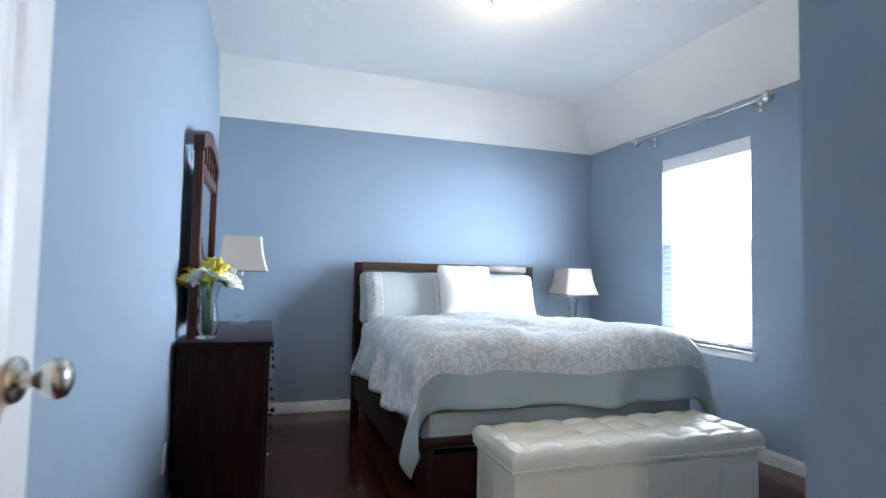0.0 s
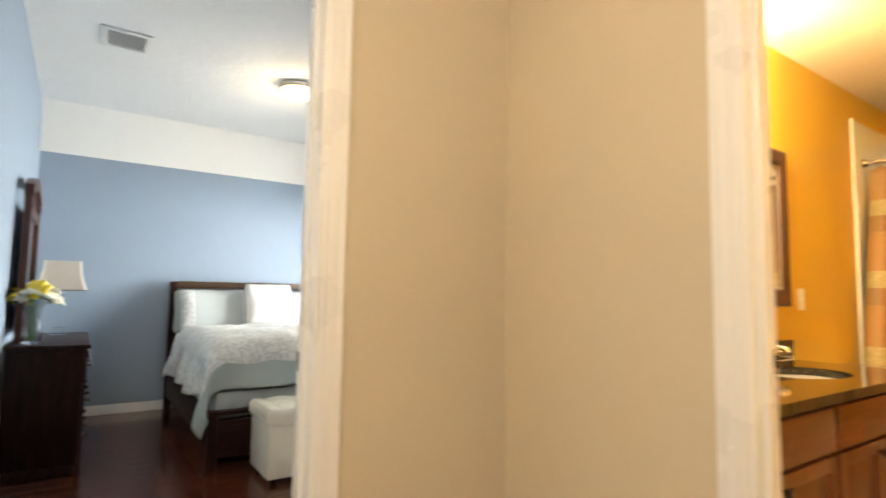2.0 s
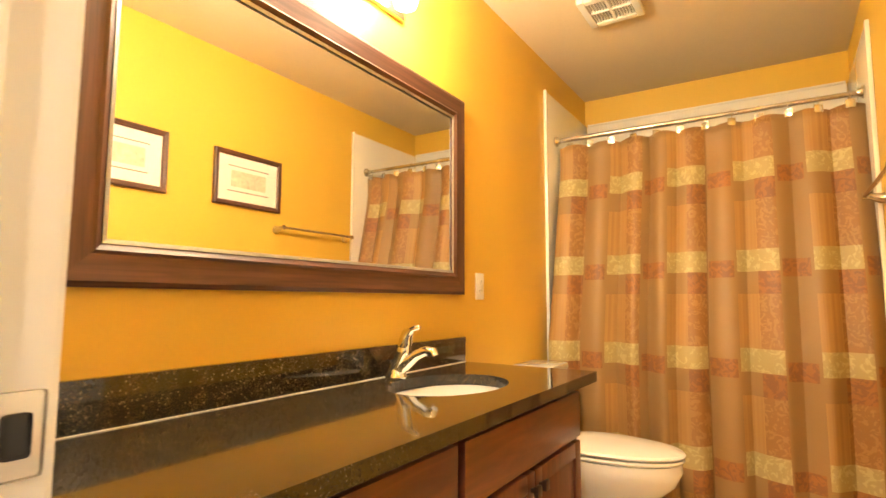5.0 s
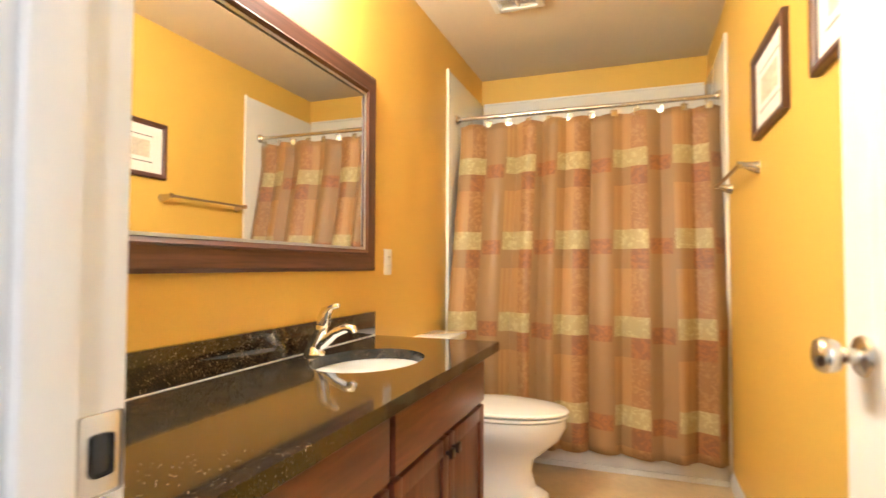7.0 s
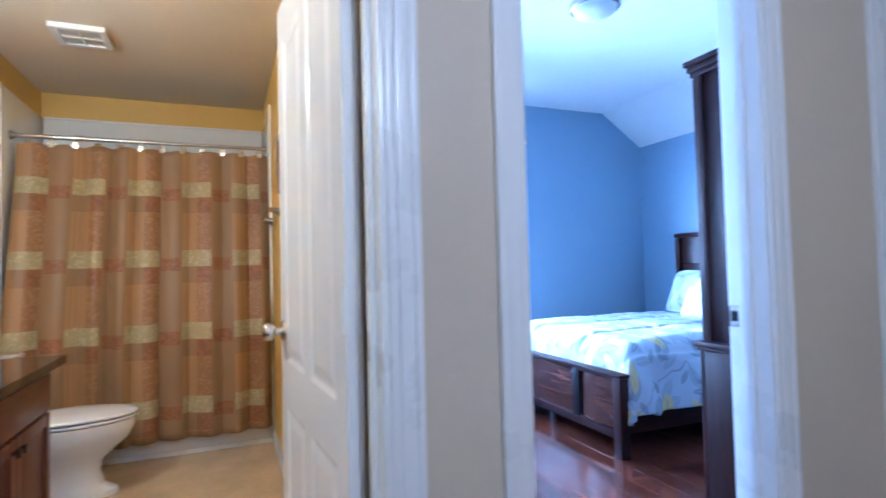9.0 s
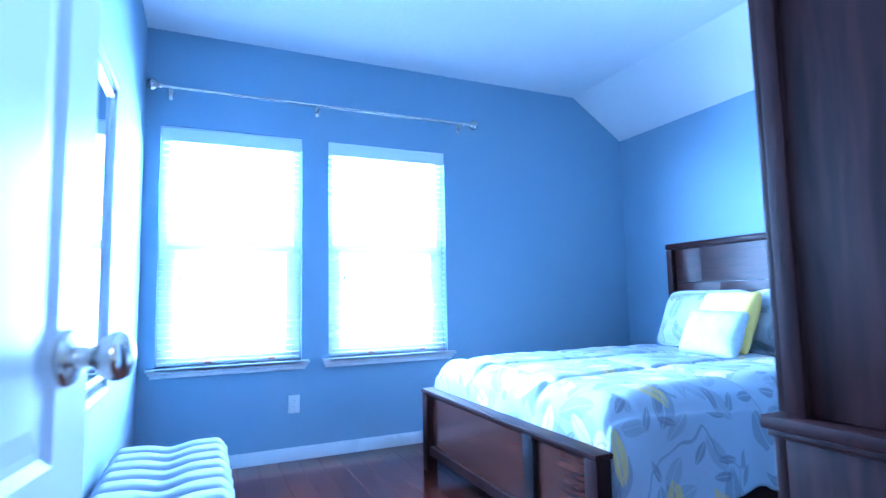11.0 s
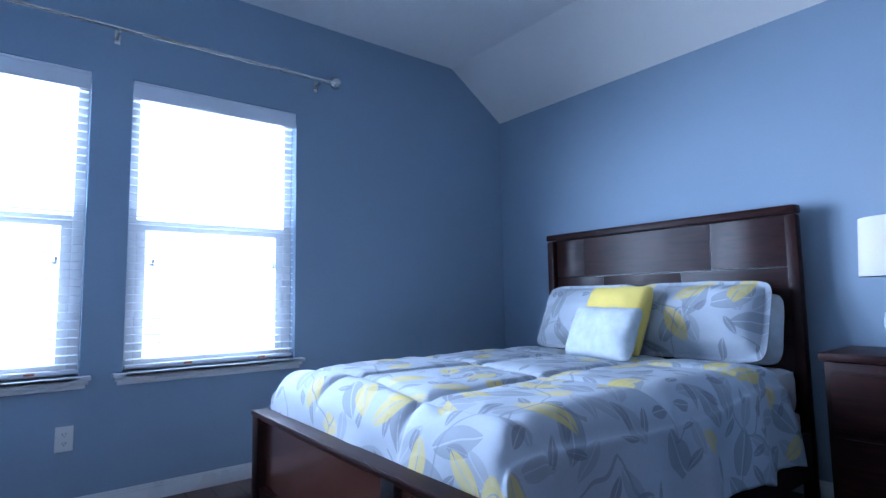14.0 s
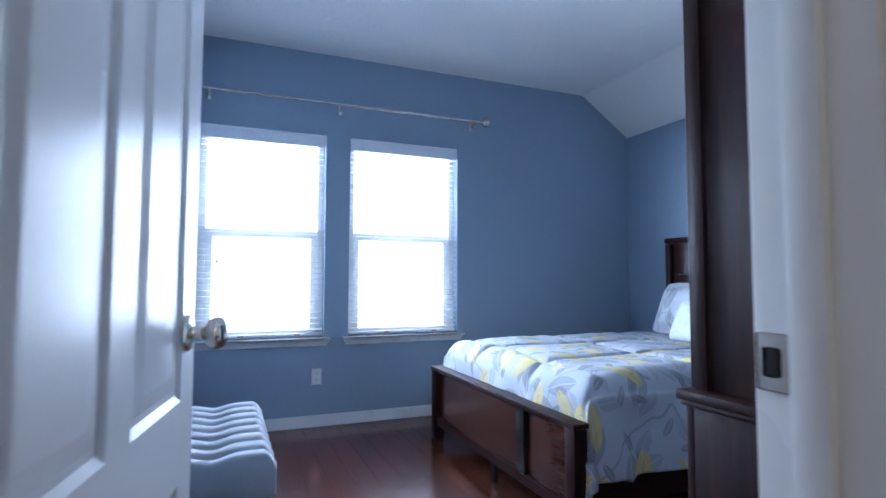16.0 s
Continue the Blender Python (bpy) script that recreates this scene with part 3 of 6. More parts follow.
def doorway(name, axis, d0, d1, f_lo, f_hi, label, latch_hi, latch_z=0.965, room_hi=True):
    """Jamb, stop and casings of an opening from d0 to d1; the wall's faces lie at f_lo and f_hi."""
    th = thing(name, label, "door frame", kind="structure")

    def put(rows, nm, mat=TRIM, lab=""):
        part(nm, boxes([r if axis == "x" else (r[2], r[3], r[0], r[1], r[4], r[5]) for r in rows], 0.003), mat, th, lab)
    j = 0.018
    put([(d0, d0 + j, f_lo - 0.002, f_hi + 0.002, 0, DOOR_H)], "jamb")
    put([(d1 - j, d1, f_lo - 0.002, f_hi + 0.002, 0, DOOR_H)], "jamb")
    put([(d0 + j, d1 - j, f_lo - 0.002, f_hi + 0.002, DOOR_H - j, DOOR_H)], "head_jamb")
    s0, s1 = (f_hi - 0.075, f_hi - 0.040) if room_hi else (f_lo + 0.040, f_lo + 0.075)
    put([(d0 + j, d0 + j + 0.011, s0, s1, 0, DOOR_H - j), (d1 - j - 0.011, d1 - j, s0, s1, 0, DOOR_H - j)], "door_stop")
    for f, sg in ((f_lo, -1), (f_hi, 1)):
        for e, dr in ((d0, -1), (d1, 1)):
            rows = []
            for a0, a1, dp in ((-0.006, 0.012, 0.011), (0.012, 0.042, 0.0135), (0.042, CAS, 0.0165)):
                p, q = sorted((e + dr * a0, e + dr * a1))
                u, v = sorted((f, f + sg * dp))
                rows.append((p, q, u, v, 0, DOOR_H + 0.006))
            put(rows, "casing")
        u, v = sorted((f, f + sg * 0.015))
        put([(d0 - CAS, d1 + CAS, u, v, DOOR_H + 0.006, DOOR_H + CAS + 0.006)], "head_casing")
    # strike plate on the latch side, with its dark mortise
    e = d1 - j if latch_hi else d0 + j
    sg = -1 if latch_hi else 1
    c = f_hi - 0.018 if room_hi else f_lo + 0.018
    p, q = sorted((e, e + sg * 0.002))
    put([(p, q, c - 0.016, c + 0.016, latch_z - 0.0275, latch_z + 0.0275)], "strike_plate", NICKEL, "brushed nickel strike plate")
    p, q = sorted((e + sg * 0.002, e + sg * 0.003))
    put([(p, q, c - 0.008, c + 0.008, latch_z - 0.014, latch_z + 0.014)], "latch_hole", BLACK, "dark latch mortise")
    return th


doorway("trim_bedroom_doorway", "x", *DA, HY, AY0, "white painted door casing of the bedroom doorway", True, 0.905)
doorway("trim_bathroom_doorway", "y", *DB, HX, BX0, "white painted door casing of the bathroom doorway", True)
doorway("trim_guest_doorway", "y", *DC, HX, CX0, "white painted door casing of the guest bedroom doorway", False, 0.995)


def knob_set(parent, x, z, face, sg):
    """Rosette and knob on a leaf's face; x along the leaf."""
    kn = part("door_knob", lathe([(0.0, 0.0), (0.031, 0.0), (0.033, 0.004), (0.030, 0.009), (0.013, 0.013), (0.011, 0.026), (0.014, 0.032), (0.024, 0.040), (0.0285, 0.050), (0.0285, 0.058), (0.024, 0.066), (0.014, 0.070), (0.0, 0.071)], 32), NICKEL, parent, "brushed nickel door knob")
    kn.matrix_basis = pose(x, face, z, -90 if sg > 0 else 90, 0, 0)
    return kn


def door_leaf(name, w, cols, m, label, knob=True, rear=True, kz=0.955):
    """A moulded panel door, hinged at the origin, running along x; its thickness along y."""
    th = thing(name, label, "door", m=m, kind="structure")
    t, h, z0 = 0.035, DOOR_H - 0.03, 0.010
    st, mid = 0.088, 0.078
    cw = (w - 2 * st - (cols - 1) * mid) / cols
    xs = [(st + i * (cw + mid), st + i * (cw + mid) + cw) for i in range(cols)]
    zs = [(0.20, 0.72), (0.86, h - 0.12)]
    bm = bmesh.new()
    add_box(bm, 0, w, 0.006, t - 0.006, z0, z0 + h, 0.001)
    for y0, y1 in ((0, 0.006), (t - 0.006, t)):
        add_box(bm, 0, xs[0][0], y0, y1, z0, z0 + h)
        add_box(bm, xs[-1][1], w, y0, y1, z0, z0 + h)
        for (a, b), (c, d) in zip(xs, xs[1:]):
            add_box(bm, b, c, y0, y1, z0, z0 + h)
        for a, b in xs:
            add_box(bm, a, b, y0, y1, z0, zs[0][0]), add_box(bm, a, b, y0, y1, zs[0][1], zs[1][0]), add_box(bm, a, b, y0, y1, zs[1][1], z0 + h)
    part("slab", bm, DOORP, th, smooth=False)
    for a, b in xs:
        for c, d in zs:
            for face, sg in ((0.0, -1), (t, 1)):
                # a sloped moulding round a raised field
                pm = bmesh.new()
                loops = []
                for ins, dp in ((0.0, 0.0), (0.014, -0.0055), (0.024, -0.0055), (0.050, -0.001), (0.052, -0.001)):
                    y = face + sg * dp
                    loops.append([pm.verts.new(p) for p in ((a + ins, y, c + ins), (b - ins, y, c + ins), (b - ins, y, d - ins), (a + ins, y, d - ins))])
                for p, q in zip(loops, loops[1:]):
                    for i in range(4):
                        pm.faces.new((p[i], p[(i + 1) % 4], q[(i + 1) % 4], q[i]))
                pm.faces.new(loops[-1])
                bmesh.ops.recalc_face_normals(pm, faces=pm.faces)
                part("raised_panel", pm, DOORP, th, smooth=False)
    if knob:
        knob_set(th, w - 0.066, kz, 0.0 if name == "door_1" else t, -1 if name == "door_1" else 1)
        if rear:
            knob_set(th, w - 0.066, kz, 0.0, -1)
        part("latch_plate", box(w - 0.0005, w + 0.0012, 0.006, t - 0.006, kz - 0.03, kz + 0.03, 0.0003), NICKEL, th, "brushed nickel latch plate")
    for z in (0.22, 1.06, 1.80):
        hg = part("hinge", lathe([(0.0, -0.045), (0.006, -0.045), (0.0065, -0.015), (0.0055, -0.0148), (0.0065, -0.0146), (0.0065, 0.015), (0.0055, 0.0152), (0.0065, 0.0154), (0.006, 0.045), (0.0, 0.046)], 12), TRIM, th, "white painted door hinge")
        hg.location = (-0.004, t + 0.003, z)
        part("hinge_leaf", box(-0.0015, 0.0, 0.002, t, z - 0.045, z + 0.045, 0.0004), TRIM, th, "white painted hinge leaf")
    return th


door_leaf("door_1", 0.695, 2, pose(0.080, AY0 + 0.012, 0, 0, 0, 89.2) @ pose(0, -0.035, 0), "white panelled bedroom door, standing open", True, False, 0.925)
door_leaf("door_2", 0.75, 2, pose(BX0 + 0.034, DB[0] + 0.02, 0, 0, 0, 4.6) @ pose(0, 0, 0), "white panelled bathroom door, standing open")
door_leaf("door_3", 0.735, 2, pose(CX0 + 0.034, DC[1] - 0.02, 0, 0, 0, -10) @ pose(0, -0.035, 0), "white panelled guest bedroom door, standing open", kz=0.975)
doorway("trim_linen_doorway", "y", -3.72, -3.06, HX, HX + 0.06, "white painted casing of a closed hall closet door", False, room_hi=False)
door_leaf("door_4", 0.618, 2, pose(HX + 0.036, -3.082, 0, 0, 0, -90), "white panelled hall closet door, closed", False)


# ---- windows ----
GREYMETAL = material("grey_metal_clip", (0.30, 0.31, 0.33), 0.4, 0.6)
STICKER = material("orange_sticker", (0.55, 0.16, 0.06), 0.6, vary=0.1)


def window_unit(name, x_in, y0, y1, z0, z1, label):
    """A double-hung window in a wall whose room face lies at x_in, the outside towards +x, with its blind."""
    th = thing(name, label, "window", kind="structure")
    o = x_in + 0.075
    f = 0.050
    part("window_frame", boxes([(o, o + 0.06, y0, y0 + f, z0, z1), (o, o + 0.06, y1 - f, y1, z0, z1), (o, o + 0.06, y0 + f, y1 - f, z0, z0 + f), (o, o + 0.06, y0 + f, y1 - f, z1 - f, z1)]), TRIM, th, "white vinyl window frame")
    zm = (z0 + z1) / 2
    part("meeting_rail", box(o + 0.005, o + 0.045, y0 + f, y1 - f, zm - 0.028, zm + 0.028), TRIM, th)
    for ya, yb in ((y0 + f, y0 + f + 0.046), (y1 - f - 0.046, y1 - f)):
        part("sash_stile", box(o + 0.004, o + 0.040, ya, yb, z0 + f, zm - 0.0285), TRIM, th)
    for yy, zz in ((y0 + 0.11, zm - 0.20), (y1 - 0.13, zm - 0.20)):
        part("sash_latch", boxes([(o - 0.012, o + 0.003, yy - 0.006, yy + 0.006, zz - 0.018, zz + 0.018), (o - 0.012, o + 0.003, yy + 0.006, yy + 0.018, zz - 0.018, zz - 0.008)], 0.001), GREYMETAL, th, "small grey sash clip")
    for a, b, dx in ((z0 + f, zm - 0.028, 0.012), (zm + 0.028, z1 - f, 0.032)):
        p = part("pane", box(o + dx, o + dx + 0.004, y0 + f, y1 - f, a, b, 0), PANE, th, "clear window pane", smooth=False)
        p.visible_shadow = False
    sl = bmesh.new()
    for r in ((x_in - 0.055, x_in + 0.075, y0 - 0.0, y1 + 0.0, z0 - 0.020, z0), (x_in - 0.055, x_in - 0.001, y0 - 0.045, y1 + 0.045, z0 - 0.0201, z0 - 0.0001), (x_in - 0.034, x_in - 0.001, y0 - 0.035, y1 + 0.035, z0 - 0.040, z0 - 0.021), (x_in - 0.020, x_in - 0.001, y0 - 0.025, y1 + 0.025, z0 - 0.060, z0 - 0.041)):
        add_box(sl, *r, 0.004)
    part("window_sill", sl, TRIM, th, "white painted sill with apron moulding")
    return th


def blind(x_in, y0, y1, z0, z1, label):
    th = thing("window_blind", label, "window blind", group="white slatted blinds")
    part("headrail", box(x_in + 0.012, x_in + 0.062, y0 + 0.006, y1 - 0.006, z1 - 0.062, z1 - 0.004, 0.004), BLIND, th)
    part("valance", boxes([(x_in + 0.002, x_in + 0.0115, y0 + 0.004, y1 - 0.004, z1 - 0.088, z1 - 0.014), (x_in - 0.001, x_in + 0.0115, y0 + 0.004, y1 - 0.004, z1 - 0.013, z1 - 0.003), (x_in, x_in + 0.0115, y0 + 0.004, y1 - 0.004, z1 - 0.096, z1 - 0.0885)], 0.002), BLIND, th, "moulded white blind valance")
    first = None
    k = 0
    z = z0 + 0.055
    while z < z1 - 0.09:
        if first is None:
            bm = bmesh.new()
            n = 4
            vs = []
            for i in range(n + 1):
                u = i / n - 0.5
                vs.append([bm.verts.new((u * 0.046, y, 0.003 * (1 - 4 * u * u) + u * 0.003 + dz)) for y in (y0 + 0.010, y1 - 0.010) for dz in (0, 0.002)])
            for p, q in zip(vs, vs[1:]):
                bm.faces.new((p[0], q[0], q[2], p[2])), bm.faces.new((p[1], p[3], q[3], q[1]))
                bm.faces.new((p[0], p[1], q[1], q[0])), bm.faces.new((p[2], q[2], q[3], p[3]))
            bm.faces.new((vs[0][0], vs[0][2], vs[0][3], vs[0][1])), bm.faces.new((vs[-1][0], vs[-1][1], vs[-1][3], vs[-1][2]))
            bmesh.ops.recalc_face_normals(bm, faces=bm.faces)
            first = part("slat", bm, BLIND, th)
            ob = first
        else:
            ob = new("slat", first.data)
            ob.parent = th
        ob.location = (x_in + 0.036, 0, z)
        z += 0.041
        k += 1
    part("bottom_rail", box(x_in + 0.014, x_in + 0.058, y0 + 0.010, y1 - 0.010, z0 + 0.012, z0 + 0.030, 0.004), BLIND, th)
    for f in (0.22, 0.66):
        yy = y0 + f * (y1 - y0)
        part("sticker", box(x_in + 0.0128, x_in + 0.0138, yy - 0.02, yy + 0.02, z0 + 0.016, z0 + 0.026, 0), STICKER, th, "small orange warning sticker", smooth=False)
    for f in (0.18, 0.82):
        yy = y0 + f * (y1 - y0)
        part("ladder_cord", box(x_in + 0.0125, x_in + 0.0145, yy - 0.0008, yy + 0.0008, z0 + 0.03, z1 - 0.06, 0), BLIND, th)
    return th


window_unit("window_1", AX1, *WIN_A, "white double-hung bedroom window, bright with daylight")
blind(AX1, *WIN_A, "white slatted blind, opened, in the bedroom window")
for i, w in enumerate(WIN_C):
    window_unit(f"window_{i + 2}", CX1, *w, "white double-hung guest room window, bright with daylight")
    blind(CX1, *w, "white slatted blind, opened, in the guest room window")


def curtain_rod(x_wall, x, y0, y1, z, brackets, label):
    th = thing("curtain_rod", label, "curtain rod")
    part("rod", tube([(x, y0 + 0.05, z), (x, (y0 + y1) / 2, z), (x, y1 - 0.05, z)], 0.0095, 16), NICKEL, th)
    part("inner_rod", tube([(x, y0 + 0.05, z), (x, (y0 + y1) / 2, z)], 0.012, 16), NICKEL, th)
    for e, s in ((y0 + 0.05, -1), (y1 - 0.05, 1)):
        part("finial", lathe([(0.0, -0.01 * s), (0.014, -0.01 * s), (0.017, 0.0), (0.012, 0.008 * s), (0.013, 0.014 * s), (0.030, 0.026 * s), (0.039, 0.046 * s), (0.033, 0.068 * s), (0.014, 0.080 * s), (0.0, 0.082 * s)], 24, (x, e, z), "y"), NICKEL, th, "round metal finial")
    for b in brackets:
        part("bracket", boxes([(x, x_wall, b - 0.007, b + 0.007, z - 0.020, z - 0.012), (x_wall - 0.006, x_wall, b - 0.013, b + 0.013, z - 0.055, z + 0.020), (x - 0.014, x + 0.014, b - 0.007, b + 0.007, z - 0.0135, z - 0.009)], 0.002), NICKEL, th, "small metal wall bracket")
    return th


curtain_rod(AX1, AX1 - 0.085, 2.30, 3.50, 2.20, (2.42, 3.38), "bare nickel curtain rod above the bedroom window")
curtain_rod(CX1, CX1 - 0.085, -4.06, -1.84, 2.375, (-3.96, -2.86, -1.94), "bare nickel curtain rod above the two windows")


def wall_plate(x, y, z, nx, ny, label, kind):
    """An outlet or switch plate, its face towards (nx, ny)."""
    th = thing("outlet" if kind == "outlet" else "light_switch", label, kind, m=pose(x, y, z, 0, 0, math.degrees(math.atan2(ny, nx)) + 90))
    part("plate", box(-0.036, 0.036, -0.006, 0.0, -0.058, 0.058, 0.003), WHITE, th)
    if kind == "outlet":
        for dz in (-0.020, 0.020):
            part("socket", lathe([(0.0, -0.0075), (0.0155, -0.0075), (0.0165, -0.006), (0.0165, -0.004)], 20, (0, 0, dz), "y"), WHITE, th)
            part("slot", boxes([(-0.0075, -0.0055, -0.0081, -0.0076, dz - 0.002, dz + 0.007), (0.0055, 0.0075, -0.0081, -0.0076, dz - 0.001, dz + 0.006), (-0.002, 0.002, -0.0081, -0.0076, dz - 0.010, dz - 0.006)], 0), BLACK, th, "dark socket slots")
    else:
        part("rocker", box(-0.017, 0.017, -0.010, -0.006, -0.033, 0.033, 0.002), WHITE, th)
    return th


wall_plate(AX0, 2.42, 0.30, 1, 0, "white plastic outlet low on the blue wall", "outlet")
wall_plate(CX1, -2.712, 0.360, -1, 0, "white plastic outlet below the guest room windows", "outlet")
wall_plate(3.645, BY1, 1.11, 0, -1, "white plastic outlet beside the bathroom mirror", "outlet")


# ---- cloth and cushion shapes ----
def drape(x0, x1, y0, y1, ztop, over_x0, over_x1, over_y0, over_y1, rad, puff, folds, n=(72, 72), seed=1.0, flare=0.18, quilt=0.0, corner=0.25):
    """A cover laid over a bed top from x0..x1, y0..y1, hanging over each side by the given lengths."""
    lo, hi = x0 - over_x0, x1 + over_x1
    la, ha = y0 - over_y0, y1 + over_y1

    def fold(s, e0, e1):
        """Along the cloth: place on the plan, and the drop below the top."""
        for e, sg in ((e0, -1), (e1, 1)):
            d = (s - e) * sg + rad
            if d > 0:
                arc = rad * math.pi / 2
                if d < arc:
                    a = d / rad
                    return e + sg * (-rad + rad * math.sin(a)), rad * (1 - math.cos(a)), 0.0, sg
                h = d - arc
                return e + sg * flare * h, rad + h * 0.985, h, sg
        return s, 0.0, 0.0, 0

    def place(u, v):
        s, t = lo + u * (hi - lo), la + v * (ha - la)
        px, dx, hx, sx = fold(s, x0, x1)
        py, dy, hy, sy = fold(t, y0, y1)
        drop = max(dx, dy) + corner * min(dx, dy)
        wob = noise.noise(Vector((s * 2.1 + seed, t * 2.1, seed)))
        fine = noise.noise(Vector((s * 7 + seed, t * 7, 2.0)))
        z = ztop - drop + puff * (0.6 * wob + 0.35 * fine)
        crown = (1 - ((2 * u - 1) ** 6)) * (1 - ((2 * v - 1) ** 6))
        z += puff * crown
        if quilt:
            # stitched lines: two along the bed, others across it at wide steps, all a little wavy
            mid = (x0 + x1) / 2
            away = min(abs(abs(s - mid) - 0.27 - 0.035 * math.sin(t * 3.1)), abs(abs(s - mid) - 0.80 - 0.02 * math.sin(t * 4.0)))
            step = (t - y1 + 0.16 + 0.05 * math.sin((s - mid) * 4.2)) / 0.62
            away = min(away, abs(step - round(step)) * 0.62)
            z += quilt * (0.45 - math.exp(-(away / 0.022) ** 2) - 0.55 * math.exp(-away / 0.07))
            z += 0.25 * quilt * noise.noise(Vector((s * 13 + seed, t * 13, 5.0)))
        if hx > 0:
            px += sx * folds * min(1, hx / 0.12) * math.sin(t * 15 + 2.2 * wob + seed)
        if hy > 0:
            py += sy * folds * min(1, hy / 0.12) * math.sin(s * 13 + 2.0 * wob + seed)
        return (px, py, z)
    return sheet(n[0], n[1], place, lambda u, v: (u * (hi - lo), v * (ha - la)))


def cushion(w, h, d, seed=0.0, flange=0.0, n=22):
    """A pillow, w wide (x), h high (z), d thick (y), centred on the origin."""
    bm = bmesh.new()
    layer = bm.loops.layers.uv.new("UVMap")
    for side in (-1, 1):
        grid = []
        for i in range(n + 1):
            row = []
            for j in range(n + 1):
                u, v = 2 * i / n - 1, 2 * j / n - 1
                fx, fz = w / 2 - flange, h / 2 - flange
                bu, bv = min(1, abs(u) * (w / 2) / fx), min(1, abs(v) * (h / 2) / fz)
                t = max(0.0, (1 - bu ** 2.6)) ** 0.5 * max(0.0, (1 - bv ** 2.6)) ** 0.5
                pin = 1 - 0.09 * abs(u * v) ** 5 - (0.015 if flange else 0.07) * (1 - abs(v) ** 2) * abs(u) ** 3
                pin2 = 1 - 0.09 * abs(u * v) ** 5 - (0.015 if flange else 0.07) * (1 - abs(u) ** 2) * abs(v) ** 3
                wr = noise.noise(Vector((u * 2.3 + seed, v * 2.3, side + seed)))
                y = side * (0.0035 + d / 2 * t * (1 + 0.16 * wr)) + 0.006 * noise.noise(Vector((u * 3 + seed, v * 3, 9)))
                row.append(bm.verts.new((u * w / 2 * pin, y, v * h / 2 * pin2 + 0.004 * wr)))
            grid.append(row)
        for i in range(n):
            for j in range(n):
                q = (grid[i][j], grid[i + 1][j], grid[i + 1][j + 1], grid[i][j + 1])
                f = bm.faces.new(q if side < 0 else q[::-1])
                for lp in f.loops:
                    lp[layer].uv = (lp.vert.co.x + w / 2 + seed, lp.vert.co.z + h / 2 + seed)
        if side < 0:
            first = grid
    rims = [[g[i][0] for i in range(n)] + [g[n][i] for i in range(n)] + [g[n - i][n] for i in range(n)] + [g[0][n - i] for i in range(n)] for g in (first, grid)]
    for i in range(4 * n):
        f = bm.faces.new((rims[0][i], rims[0][i - 1], rims[1][i - 1], rims[1][i]))
        for lp in f.loops:
            lp[layer].uv = (lp.vert.co.x + w / 2 + seed, lp.vert.co.z + h / 2 + seed)
    bmesh.ops.recalc_face_normals(bm, faces=bm.faces)
    return bm


def tufted(x0, x1, y0, y1, z0, z1, cols, rows, depth=0.018, channel=False, n=(96, 44)):
    """A cushion top with buttoned tufts, closed underneath."""
    bm = bmesh.new()
    nu, nv = n
    cx, cy = (x1 - x0) / cols, (y1 - y0) / rows
    pts = [(x0 + (i + 0.5) * cx, y0 + (j + 0.5) * cy) for i in range(cols) for j in range(rows)]
    top = []
    for i in range(nu + 1):
        line = []
        for j in range(nv + 1):
            u, v = i / nu, j / nv
            x, y = x0 + u * (x1 - x0), y0 + v * (y1 - y0)
            e = min(u * (x1 - x0), (1 - u) * (x1 - x0), v * (y1 - y0), (1 - v) * (y1 - y0))
            z = z1 - max(0, 0.022 - e) ** 2 / 0.022
            for px, py in pts:
                q = math.hypot(x - px, y - py)
                if q < 0.11:
                    z -= depth * (1 - q / 0.11) ** 2
            fx = abs((x - x0) / cx - 0.5 - round((x - x0) / cx - 0.5)) * cx
            fy = abs((y - y0) / cy - 0.5 - round((y - y0) / cy - 0.5)) * cy
            crease = fx if channel else min(fx, fy)
            z -= 0.45 * depth * max(0, 1 - crease / 0.022) ** 2 * (1 if e > 0.02 else 0.4)
            line.append(bm.verts.new((x, y, z)))
        top.append(line)
    for i in range(nu):
        for j in range(nv):
            bm.faces.new((top[i][j], top[i + 1][j], top[i + 1][j + 1], top[i][j + 1]))
    rim = [top[i][0] for i in range(nu + 1)] + [top[nu][j] for j in range(1, nv + 1)] + [top[i][nv] for i in range(nu - 1, -1, -1)] + [top[0][j] for j in range(nv - 1, 0, -1)]
    mid = [bm.verts.new((v.co.x + 0.006 * (1 if v.co.x > (x0 + x1) / 2 else -1), v.co.y + 0.006 * (1 if v.co.y > (y0 + y1) / 2 else -1), (z0 + z1) / 2)) for v in rim]
    low = [bm.verts.new((v.co.x, v.co.y, z0)) for v in rim]
    k = len(rim)
    for a, b in ((rim, mid), (mid, low)):
        for i in range(k):
            bm.faces.new((a[i], b[i], b[(i + 1) % k], a[(i + 1) % k]))
    bm.faces.new(low)
    bmesh.ops.recalc_face_normals(bm, faces=bm.faces)
    return bm, pts


def button(at, mat, parent):
    return part("button", lathe([(0.0, -0.004), (0.010, -0.004), (0.012, 0.0), (0.009, 0.005), (0.0, 0.0065)], 14, at), mat, parent)


